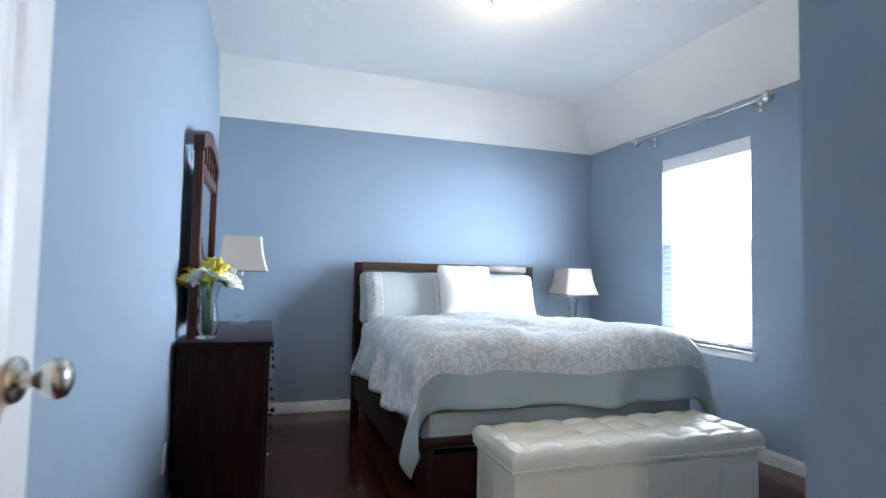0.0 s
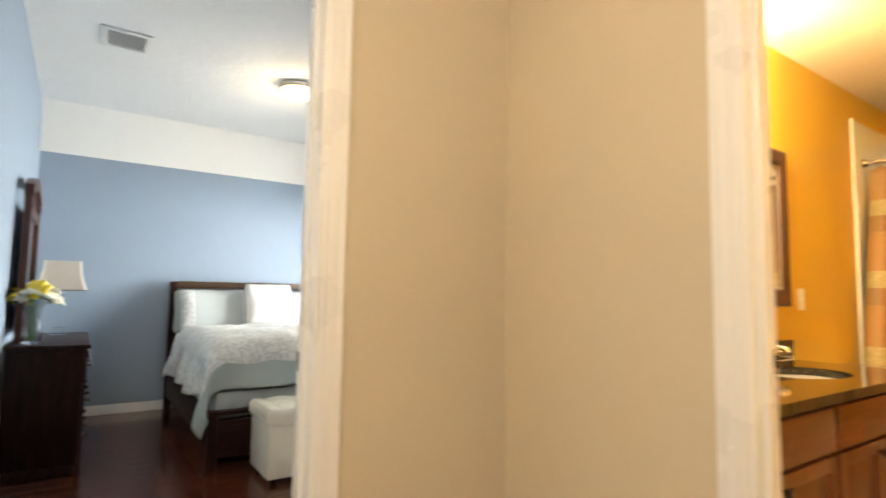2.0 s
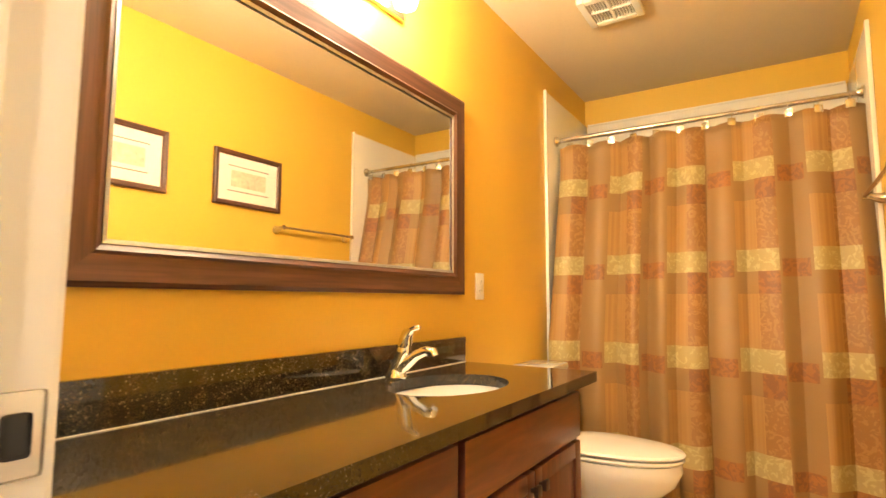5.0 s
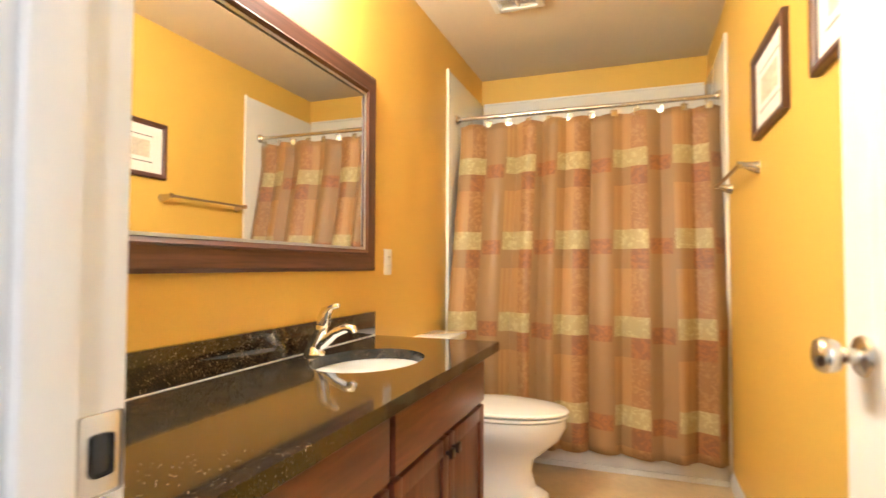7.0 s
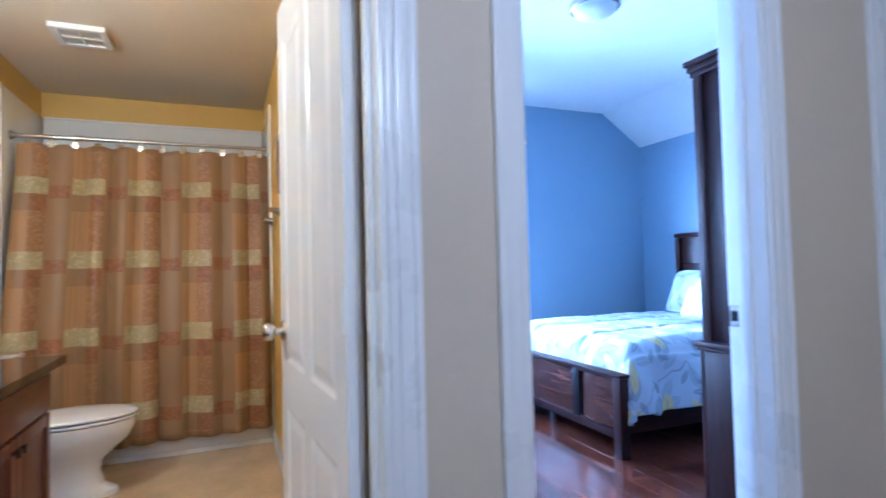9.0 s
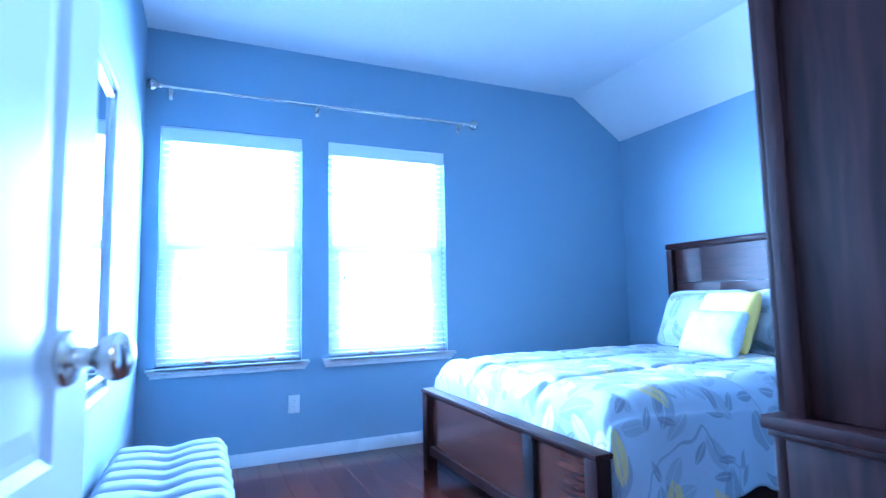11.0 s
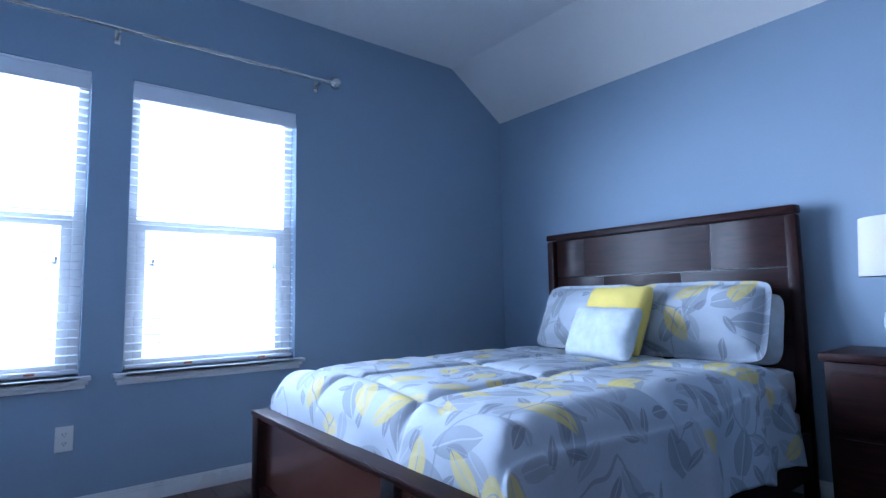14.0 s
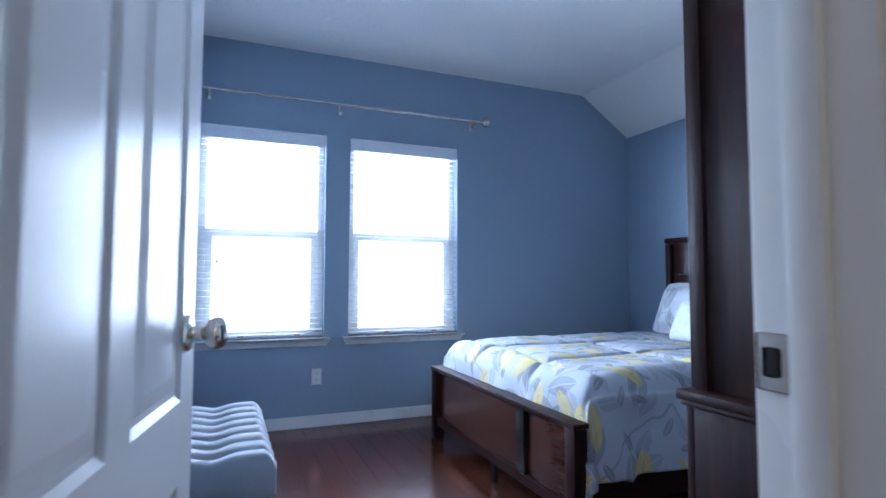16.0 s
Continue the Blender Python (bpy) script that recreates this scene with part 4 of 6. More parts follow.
# ---- first bedroom ----
bed = thing("bed", "dark wood queen bed with open-slat headboard, made with silver bedding", "bed")
HB0, HB1, HBY = 1.105, 2.66, 4.13
for x0, x1 in ((HB0, HB0 + 0.06), (HB1 - 0.06, HB1)):
    bm = bmesh.new()
    add_box(bm, x0, x1, HBY - 0.02, HBY + 0.04, 0, 1.18, 0.008)
    part("headboard_post", bm, DARKWOOD_Z, bed)
part("headboard_rail", box(HB0 + 0.06, HB1 - 0.06, HBY - 0.012, HBY + 0.030, 1.120, 1.185, 0.010), RAILWOOD_LIT, bed)
part("headboard_rail", box(HB0 + 0.06, HB1 - 0.06, HBY - 0.008, HBY + 0.022, 1.045, 1.095, 0.006), RAILWOOD_LIT, bed)
part("headboard_panel", box(HB0 + 0.06, HB1 - 0.06, HBY, HBY + 0.018, 0.30, 1.020, 0.004), DARKWOOD_X, bed)
FY = 2.16
for x0 in (HB0 + 0.01, HB1 - 0.045):
    part("side_rail", box(x0, x0 + 0.035, FY + 0.05, HBY - 0.02, 0.14, 0.34, 0.006), DARKWOOD, bed)
    part("leg", box(x0 - 0.012, x0 + 0.050, FY, FY + 0.06, 0, 0.335, 0.006), DARKWOOD_Z, bed)
part("footboard", box(HB0 + 0.06, HB1 - 0.06, FY + 0.008, FY + 0.045, 0.08, 0.30, 0.005), DARKWOOD_X, bed)
part("footboard_rail", box(HB0 - 0.005, HB1 + 0.005, FY - 0.012, FY + 0.068, 0.336, 0.362, 0.006), DARKWOOD_X, bed)
part("box_spring", box(HB0 + 0.05, HB1 - 0.05, FY + 0.06, HBY - 0.03, 0.30, 0.47, 0.03), SATIN, bed, "grey patterned bed skirt over the box spring")
part("mattress", box(HB0 + 0.05, HB1 - 0.05, FY + 0.06, HBY - 0.03, 0.471, 0.72, 0.06), WHITECLOTH, bed, "white mattress")
duvet = tagged(part("duvet", drape(HB0 - 0.02, HB1 + 0.04, FY + 0.02, HBY - 0.42, 0.765, 0.27, 0.25, 0.215, 0.0, 0.15, 0.050, 0.034, (120, 112), 1.3, 0.20, 0.0, 0.85), DAMASK), "silver damask duvet with a satin border, spread over the bed", "duvet")
solidify(duvet, 0.03)

def put_pillow(name, w, h, d, mat, x, y, z, lean, turn, seed, label, flange=0.0, group=""):
    ob = part(name, cushion(w, h, d, seed, flange), mat)
    ob.matrix_basis = pose(x, y, z, 0, 0, turn) @ pose(0, 0, 0, lean, 0, 0)
    return tagged(ob, label, "pillow", group)


def sham_cloth():
    """Satin with a paler damask panel at both ends, divided by a stitched line."""
    m = material("satin_sham_cloth", (0.46, 0.51, 0.52), 0.36, vary=0.06, scale=5, bump=0.15, bump_scale=35, fine=0.02)
    n, l, calc, blend = node_chain(m)
    b = n["Principled BSDF"]
    base = b.inputs["Base Color"].links[0].from_socket
    co = n.new("ShaderNodeTexCoord").outputs["Object"]
    xy = n.new("ShaderNodeSeparateXYZ")
    l.new(co, xy.inputs[0])
    w = n.new("ShaderNodeTexNoise")
    w.inputs["Scale"].default_value, w.inputs["Detail"].default_value, w.inputs["Distortion"].default_value = 30, 3, 1.5
    l.new(co, w.inputs["Vector"])
    weave = blend(calc("GREATER_THAN", w.outputs["Fac"], 0.5), (0.54, 0.57, 0.56), (0.70, 0.71, 0.70))
    far = calc("ABSOLUTE", xy.outputs[0])
    c = blend(calc("GREATER_THAN", far, 0.215), base, weave)
    c = blend(calc("LESS_THAN", calc("ABSOLUTE", calc("SUBTRACT", far, 0.215)), 0.004), c, (0.74, 0.76, 0.76))
    l.new(c, b.inputs["Base Color"])
    return m


SHAM = sham_cloth()
for x, t, sd in ((1.50, 2, 0.3), (2.27, -2, 1.9)):
    put_pillow("sham_pillow", 0.69, 0.45, 0.17, SHAM, x, HBY - 0.15, 0.905, -20, t, sd, "silver satin pillow sham with a damask end panel", 0.0, "silver pillow shams")
put_pillow("bed_pillow", 0.66, 0.42, 0.15, material("sage_cotton", (0.42, 0.47, 0.43), 0.8, vary=0.05, bump=0.2, bump_scale=200), 1.45, HBY - 0.075, 0.905, -10, 0, 4.1, "sage green pillow behind the satin sham", 0.0)
put_pillow("throw_pillow", 0.46, 0.44, 0.17, WHITECLOTH, 1.93, HBY - 0.30, 0.975, -22, 0, 7.7, "plain white square throw pillow on the silver duvet")

# storage bench
BN = (1.343, 2.56, 1.745, 2.15)
bench = thing("storage_bench", "ivory leather storage bench with a button-tufted lid", "bench")
bm = bmesh.new()
add_box(bm, BN[0] + 0.012, BN[1] - 0.012, BN[2] + 0.012, BN[3] - 0.012, 0.03, 0.336, 0.012)
part("body", bm, LEATHER, bench)
for i in range(1, 6):
    x = BN[0] + i * (BN[1] - BN[0]) / 6
    part("seam", tube([(x, BN[2] + 0.0125, 0.045), (x, BN[2] + 0.0125, 0.305)], 0.0016, 6), LEATHER, bench)
part("seam", tube([(BN[0] + 0.0125, 1.95, 0.045), (BN[0] + 0.0125, 1.95, 0.305)], 0.0016, 6), LEATHER, bench)
part("lid_board", box(BN[0] + 0.004, BN[1] - 0.004, BN[2] + 0.004, BN[3] - 0.004, 0.337, 0.353, 0.004), LEATHER, bench)
bm, pts = tufted(*BN, 0.354, 0.432, 7, 3, 0.024)
part("lid_cushion", bm, LEATHER, bench, "button-tufted ivory leather lid")
part("piping", tube([(BN[0] - 0.004, BN[2] - 0.004, 0.357), (BN[1] + 0.004, BN[2] - 0.004, 0.357), (BN[1] + 0.004, BN[3] + 0.004, 0.357), (BN[0] - 0.004, BN[3] + 0.004, 0.357), (BN[0] - 0.004, BN[2] - 0.004, 0.357)], 0.004, 8), LEATHER, bench)
for p in pts:
    button((p[0], p[1], 0.410), LEATHER, bench)
for x in (BN[0] + 0.06, BN[1] - 0.06):
    for y in (BN[2] + 0.06, BN[3] - 0.06):
        part("foot", lathe([(0.0, 0.0), (0.018, 0.0), (0.022, 0.03), (0.0, 0.031)], 14, (x, y, 0)), BLACK, bench, "short black foot")

# dresser with its mirror
dresser = thing("dresser", "dark espresso wooden dresser with small metal knobs", "dresser")
DX, DY0, DY1, DZ = 0.478, 2.50, 3.60, 0.768
part("carcass", boxes([(0.085, DX - 0.018, DY0 + 0.012, DY0 + 0.034, 0.07, DZ - 0.028), (0.085, DX - 0.018, DY1 - 0.034, DY1 - 0.012, 0.07, DZ - 0.028), (0.085, 0.097, DY0 + 0.034, DY1 - 0.034, 0.07, DZ - 0.028), (0.097, DX - 0.018, DY0 + 0.034, DY1 - 0.034, 0.07, 0.09)], 0.003), DARKWOOD_Z, dresser)
part("top", box(0.080, DX + 0.012, DY0 - 0.010, DY1 + 0.010, DZ - 0.027, DZ, 0.006), DARKWOOD, dresser)
part("plinth", boxes([(0.105, DX - 0.03, DY0 + 0.03, DY0 + 0.05, 0.0, 0.07), (0.105, DX - 0.03, DY1 - 0.05, DY1 - 0.03, 0.0, 0.07), (DX - 0.06, DX - 0.03, DY0 + 0.05, DY1 - 0.05, 0.03, 0.07)], 0.003), DARKWOOD, dresser)
for y0 in (DY0 + 0.012, DY1 - 0.052):
    part("stile", box(DX - 0.018, DX - 0.002, y0, y0 + 0.04, 0.0, DZ - 0.028, 0.003), DARKWOOD_Z, dresser)
for i in range(3):
    for k in range(2):
        z0, z1 = 0.10 + i * 0.212, 0.10 + i * 0.212 + 0.200
        y0 = DY0 + 0.056 + k * 0.508
        dr = part("drawer", box(DX - 0.020, DX - 0.001, y0, y0 + 0.496, z0, z1, 0.005), DARKWOOD, dresser)
        for yy in (y0 + 0.12, y0 + 0.376):
            part("knob", lathe([(0.0, 0.0), (0.006, 0.0), (0.006, 0.012), (0.013, 0.018), (0.014, 0.024), (0.009, 0.029), (0.0, 0.030)], 16, (DX - 0.001, yy, (z0 + z1) / 2), "x"), NICKEL, dr, "small round metal knob")
dmir = thing("dresser_mirror", "arched dark wood mirror standing on the dresser", "mirror")
MX, MY0, MY1 = 0.130, 2.60, 3.40
for y0 in (MY0, MY1 - 0.06):
    part("post", box(MX - 0.022, MX + 0.018, y0, y0 + 0.06, DZ, 1.68, 0.006), MAHOGANY_Z, dmir)
part("lower_rail", box(MX - 0.018, MX + 0.014, MY0 + 0.06, MY1 - 0.06, DZ + 0.06, DZ + 0.13, 0.004), MAHOGANY, dmir)
part("upper_rail", box(MX - 0.018, MX + 0.014, MY0 + 0.06, MY1 - 0.06, 1.54, 1.60, 0.004), MAHOGANY, dmir)
for i in range(5):
    yy = MY0 + 0.10 + i * 0.132
    part("spindle", box(MX - 0.010, MX + 0.008, yy, yy + 0.035, 1.60, 1.74, 0.003), MAHOGANY_Z, dmir)


def arch(y0, y1, z_low, z_mid, thick, x0, x1):
    bm = bmesh.new()
    k, rows = 24, []
    for i in range(k + 1):
        u = i / k
        y, zz = y0 + u * (y1 - y0), z_low + (z_mid - z_low) * math.sin(math.pi * u) ** 0.8
        rows.append([bm.verts.new(p) for p in ((x0, y, zz), (x1, y, zz), (x1, y, zz + thick), (x0, y, zz + thick))])
    for a, b in zip(rows, rows[1:]):
        for j in range(4):
            bm.faces.new((a[j], a[(j + 1) % 4], b[(j + 1) % 4], b[j]))
    bm.faces.new(rows[0]), bm.faces.new(rows[-1])
    bmesh.ops.recalc_face_normals(bm, faces=bm.faces)
    return bm


part("crest", arch(MY0 - 0.005, MY1 + 0.005, 1.64, 1.73, 0.075, MX - 0.024, MX + 0.022), MAHOGANY, dmir)
part("mirror_glass", box(MX - 0.006, MX, MY0 + 0.06, MY1 - 0.06, DZ + 0.13, 1.54, 0), MIRROR, dmir, "clear mirror glass", smooth=False)


def square_shade(at, top, bottom, h):
    """A flared square lamp shade, open at both ends."""
    bm = bmesh.new()
    loops = []
    steps = [(bottom / 2 - (bottom - top) / 2 * (1 - (1 - i / 8) ** 1.8), h * i / 8) for i in range(9)]
    prof = steps + [(r - 0.004, z) for r, z in steps[::-1]]
    for r, z in prof:
        c = r * 0.90
        pts8 = [(r, -c), (r, c), (c, r), (-c, r), (-r, c), (-r, -c), (-c, -r), (c, -r)]
        loops.append([bm.verts.new((at[0] + x, at[1] + y, at[2] + z)) for x, y in pts8])
    for a, b in zip(loops, loops[1:] + loops[:1]):
        for i in range(8):
            bm.faces.new((a[i], a[(i + 1) % 8], b[(i + 1) % 8], b[i]))
    bmesh.ops.recalc_face_normals(bm, faces=bm.faces)
    return bm


def crystal_lamp(x, y, z, k, label):
    th = thing("table_lamp", label, "table lamp", "crystal column lamps", pose(x, y, z))
    part("base", boxes([(-0.055 * k, 0.055 * k, -0.055 * k, 0.055 * k, 0, 0.012), (-0.034 * k, 0.034 * k, -0.034 * k, 0.034 * k, 0.012, 0.055 * k)], 0.003), CRYSTAL, th, "clear crystal base")
    bm = bmesh.new()
    for a, b, z0, z1 in ((0.018, 0.030, 0.056, 0.27),):
        lo = [bm.verts.new((sx * a * k, sy * a * k, z0 * k)) for sx, sy in ((-1, -1), (1, -1), (1, 1), (-1, 1))]
        hi = [bm.verts.new((sx * b * k, sy * b * k, z1 * k)) for sx, sy in ((-1, -1), (1, -1), (1, 1), (-1, 1))]
        bm.faces.new(lo), bm.faces.new(hi)
        for i in range(4):
            bm.faces.new((lo[i], lo[(i + 1) % 4], hi[(i + 1) % 4], hi[i]))
    bmesh.ops.recalc_face_normals(bm, faces=bm.faces)
    part("column", bm, CRYSTAL, th, "tapered clear crystal column", smooth=False)
    part("collar", boxes([(-0.034 * k, 0.034 * k, -0.034 * k, 0.034 * k, 0.271 * k, 0.305 * k)], 0.004), CRYSTAL, th)
    part("stem", lathe([(0.0, 0.306 * k), (0.008, 0.306 * k), (0.008, 0.36 * k), (0.014, 0.362 * k), (0.014, 0.40 * k), (0.0, 0.401 * k)], 16), CHROME, th, "chrome lamp stem")
    part("shade", square_shade((0, 0, 0.335 * k), 0.235 * k, 0.33 * k, 0.225 * k), SHADE, th, "flared beige fabric shade", smooth=False)
    part("shade_trim", square_shade((0, 0, 0.335 * k), 0.333 * k, 0.336 * k, 0.008 * k), material("brown_shade_trim", (0.16, 0.13, 0.11), 0.8), th, "brown trim along the shade", smooth=False)
    part("shade_ring", boxes([(-0.11 * k, 0.11 * k, -0.003, 0.003, 0.395 * k, 0.401 * k), (-0.003, 0.003, -0.11 * k, 0.11 * k, 0.4011 * k, 0.406 * k)], 0.001), CHROME, th)
    return th


crystal_lamp(0.305, 3.39, DZ, 0.94, "crystal column table lamp with beige shade on the dresser")
# night table behind the bed, and its lamp
ns = thing("nightstand", "dark wood nightstand beside the silver bed", "nightstand")
part("body", box(2.80, 3.24, 3.78, 4.19, 0.06, 0.585, 0.006), DARKWOOD_Z, ns)
part("top", box(2.785, 3.255, 3.765, 4.205, 0.586, 0.61, 0.006), DARKWOOD_X, ns)
for i in range(2):
    d = part("drawer", box(2.82, 3.22, 3.764, 3.780, 0.09 + i * 0.245, 0.32 + i * 0.245, 0.005), DARKWOOD_X, ns)
    part("knob", lathe([(0.0, 0.0), (0.006, 0.0), (0.013, -0.018), (0.009, -0.027), (0.0, -0.028)], 16, (3.02, 3.764, 0.205 + i * 0.245), "y"), NICKEL, d, "small round metal knob")
part("plinth", box(2.82, 3.22, 3.80, 4.17, 0, 0.06, 0.003), DARKWOOD_X, ns)
crystal_lamp(2.98, 3.98, 0.61, 1.0, "crystal column table lamp with beige shade on the nightstand")

# vase of flowers
vase = thing("flower_vase", "clear glass vase holding yellow and white flowers, on the dresser", "vase", m=pose(0.19, 2.64, DZ))
prof = [(0.0, 0.0), (0.040, 0.0), (0.044, 0.012), (0.050, 0.05), (0.052, 0.085), (0.040, 0.145), (0.036, 0.175), (0.044, 0.215), (0.056, 0.240)]
part("glass", lathe(prof + [(r - 0.004, z + 0.001) for r, z in prof[:2:-1]] + [(0.036, 0.016), (0.0, 0.016)], 32), CRYSTAL, vase, "clear curved glass")
STEM = material("green_stem", (0.05, 0.13, 0.03), 0.5, vary=0.15)
PETY = material("yellow_petal", (0.85, 0.68, 0.08), 0.6, vary=0.12, scale=30)
PETW = material("cream_petal", (0.85, 0.84, 0.72), 0.6, vary=0.08, scale=30)
rng = random.Random(11)


def bloom(c, r, rngs):
    bm = bmesh.new()
    tilt = Euler((rngs.uniform(-0.9, 0.9), rngs.uniform(-0.9, 0.9), rngs.uniform(0, 6))).to_matrix()
    for ring, (k, lift, rr) in enumerate(((6, 0.15, r), (6, 0.5, r * 0.75))):
        for i in range(k):
            a = 2 * math.pi * (i + 0.5 * ring) / k
            ln, wd = rr * rngs.uniform(0.9, 1.1), rr * 0.42
            rows = []
            for j in range(5):
                t = j / 4
                w = wd * math.sin(math.pi * min(1, 0.12 + 0.88 * t)) ** 0.7 + 0.001
                h = lift * rr * t * (1.4 - 0.7 * t)
                d = Vector((math.cos(a), math.sin(a), 0))
                s = Vector((-math.sin(a), math.cos(a), 0))
                rows.append([bm.verts.new(Vector(c) + tilt @ (d * ln * t + s * w * q + Vector((0, 0, h + 0.15 * rr * abs(q))))) for q in (-1, 0, 1)])
            for p, q in zip(rows, rows[1:]):
                bm.faces.new((p[0], p[1], q[1], q[0])), bm.faces.new((p[1], p[2], q[2], q[1]))
    return bm


for i in range(15):
    a, r0 = i * 2.4, 0.112 * math.sqrt((i + 0.5) / 15)
    c = (r0 * math.cos(a) * 0.9, r0 * math.sin(a) * 1.0, 0.345 - r0 * 0.75 + rng.uniform(-0.012, 0.012))
    part("stem", tube([(0.2 * c[0], 0.2 * c[1], 0.02), (0.28 * c[0], 0.28 * c[1], 0.16), (c[0] * 0.5, c[1] * 0.5, 0.24), c], 0.0022, 6), STEM, vase, "green flower stem")
    fl = part("flower", bloom(c, rng.uniform(0.058, 0.072), rng), PETY if (i % 5) in (0, 2, 4) and c[1] > -0.06 else PETW, vase, "yellow or cream artificial bloom")
    solidify(fl, 0.0012)
for i in range(7):
    a = i * 0.93
    rows = sheet(4, 6, lambda u, v: ((0.05 + 0.065 * v) * math.cos(a) - (u - 0.5) * 0.035 * math.sin(math.pi * v) * math.sin(a), (0.05 + 0.065 * v) * math.sin(a) + (u - 0.5) * 0.035 * math.sin(math.pi * v) * math.cos(a), 0.262 + 0.02 * math.sin(3 * v) - 0.03 * v))
    solidify(part("leaf", rows, STEM, vase, "green leaf"), 0.001)


def dome_light(x, y, z, lit, label, r=0.155):
    th = thing("ceiling_light", label, "ceiling light", m=pose(x, y, z))
    part("rim", lathe([(0.0, 0.0), (r, 0.0), (r + 0.004, -0.012), (r, -0.034), (r - 0.014, -0.040), (r - 0.020, -0.036), (0.0, -0.036)], 40), NICKEL, th, "brushed nickel rim")
    part("dome", lathe([(r - 0.021, -0.037)] + [((r - 0.022) * math.cos(a), -0.037 - 0.062 * math.sin(a)) for a in [i * math.pi / 20 for i in range(1, 10)]] + [(0.0, -0.099)], 40), LIT if lit else FROST, th, "frosted glass dome")
    return th


dome_light(1.684, 2.50, A_CEIL, True, "lit nickel-rimmed dome ceiling light in the bedroom", 0.142)
dome_light(3.36, -3.44, C_CEIL, False, "unlit nickel-rimmed dome ceiling light in the guest room")
# unseen fixture, added to go with the hall's fill light
dome_light(-0.15, -1.6, 2.44, True, "unseen dome ceiling light added to brighten the hall", 0.14)


def air_vent(x, y, z, w, d, n_slats, label, name="ceiling_vent", angle=0.0):
    th = thing(name, label, "air vent", m=pose(x, y, z, 0, 0, angle))
    f = 0.035
    part("frame", boxes([(-w / 2, w / 2, -d / 2, -d / 2 + f, -0.012, 0), (-w / 2, w / 2, d / 2 - f, d / 2, -0.012, 0), (-w / 2, -w / 2 + f, -d / 2 + f, d / 2 - f, -0.012, 0), (w / 2 - f, w / 2, -d / 2 + f, d / 2 - f, -0.012, 0)], 0.003), WHITE, th)
    part("backing", box(-w / 2 + f, w / 2 - f, -d / 2 + f, d / 2 - f, -0.002, 0.0, 0), material("dark_duct", (0.08, 0.08, 0.09), 0.7), th, "dark duct opening")
    for i in range(n_slats):
        xx = -w / 2 + f + (i + 0.5) * (w - 2 * f) / n_slats
        s = part("slat", box(-0.0012, 0.0012, -d / 2 + f, d / 2 - f, -0.008, 0.006, 0), WHITE, th, smooth=False)
        s.matrix_basis = pose(xx, 0, -0.004, 0, 35, 0)
    return th


air_vent(0.557, 2.40, A_CEIL, 0.27, 0.30, 12, "white slatted air vent in the bedroom ceiling")


# ---- bathroom ----
VX0, VX1, VY, VZ = BX0 + 0.003, 3.47, -0.60, 0.80
van = thing("vanity_cabinet", "cherry-stained wooden bathroom vanity cabinet with bronze knobs", "vanity")
part("carcass", boxes([(VX0, VX1 - 0.03, VY + 0.045, BY1 - 0.002, 0.10, 0.60), (VX0, VX1 - 0.03, VY + 0.045, VY + 0.065, 0.601, VZ - 0.036), (VX0, VX1 - 0.03, VY + 0.11, BY1 - 0.002, 0, 0.099)], 0.003), CHERRY, van)
part("end_panel", box(VX1 - 0.030, VX1 - 0.012, VY + 0.045, BY1 - 0.002, 0, VZ - 0.036, 0.003), CHERRY, van)


def shaker(name, x0, x1, z0, z1, parent, mat, field):
    """A framed cabinet front with a recessed panel, towards -y."""
    y1 = VY + 0.043
    s = 0.050
    d = part(name, boxes([(x0, x0 + s, y1 - 0.019, y1, z0, z1), (x1 - s, x1, y1 - 0.019, y1, z0, z1), (x0 + s, x1 - s, y1 - 0.019, y1, z0, z0 + s), (x0 + s, x1 - s, y1 - 0.019, y1, z1 - s, z1), (x0 + s, x1 - s, y1 - 0.010, y1, z0 + s, z1 - s)], 0.003), mat, parent)
    return d


def cab_knob(x, z, parent):
    part("knob", boxes([(x - 0.006, x + 0.006, VY + 0.010, VY + 0.0245, z - 0.006, z + 0.006), (x - 0.014, x + 0.014, VY - 0.002, VY + 0.0105, z - 0.014, z + 0.014)], 0.002), DARKMETAL, parent, "square dark bronze knob")


cols = [(VX0 + 0.015, 2.605), (2.635, VX1 - 0.035)]
for i, (a, b) in enumerate(cols):
    part("drawer_front", box(a, b, VY + 0.022, VY + 0.043, 0.585, 0.735, 0.006), CHERRY_X, van)
    m_ = (a + b) / 2
    d1, d2 = shaker("door", a, m_ - 0.003, 0.125, 0.57, van, CHERRY, None), shaker("door", m_ + 0.003, b, 0.125, 0.57, van, CHERRY, None)
    cab_knob(m_ - 0.030, 0.525, d1), cab_knob(m_ + 0.030, 0.525, d2)

# worktop with the basin cut out
SX, SY, SA, SB = 2.96, -0.335, 0.225, 0.165
bm = bmesh.new()
seg = 48
outer = []
x0, x1, y0, y1 = VX0, VX1 + 0.02, VY - 0.022, BY1 - 0.001
for i in range(seg):
    a = 2 * math.pi * i / seg
    c, s = math.cos(a), math.sin(a)
    k = min((x1 - SX if c > 0 else SX - x0) / max(1e-6, abs(c)), (y1 - SY if s > 0 else SY - y0) / max(1e-6, abs(s)))
    outer.append((SX + c * k, SY + s * k))
for cxn, cyn in ((x0, y0), (x1, y0), (x1, y1), (x0, y1)):
    j = min(range(seg), key=lambda q: (outer[q][0] - cxn) ** 2 + (outer[q][1] - cyn) ** 2)
    outer[j] = (cxn, cyn)
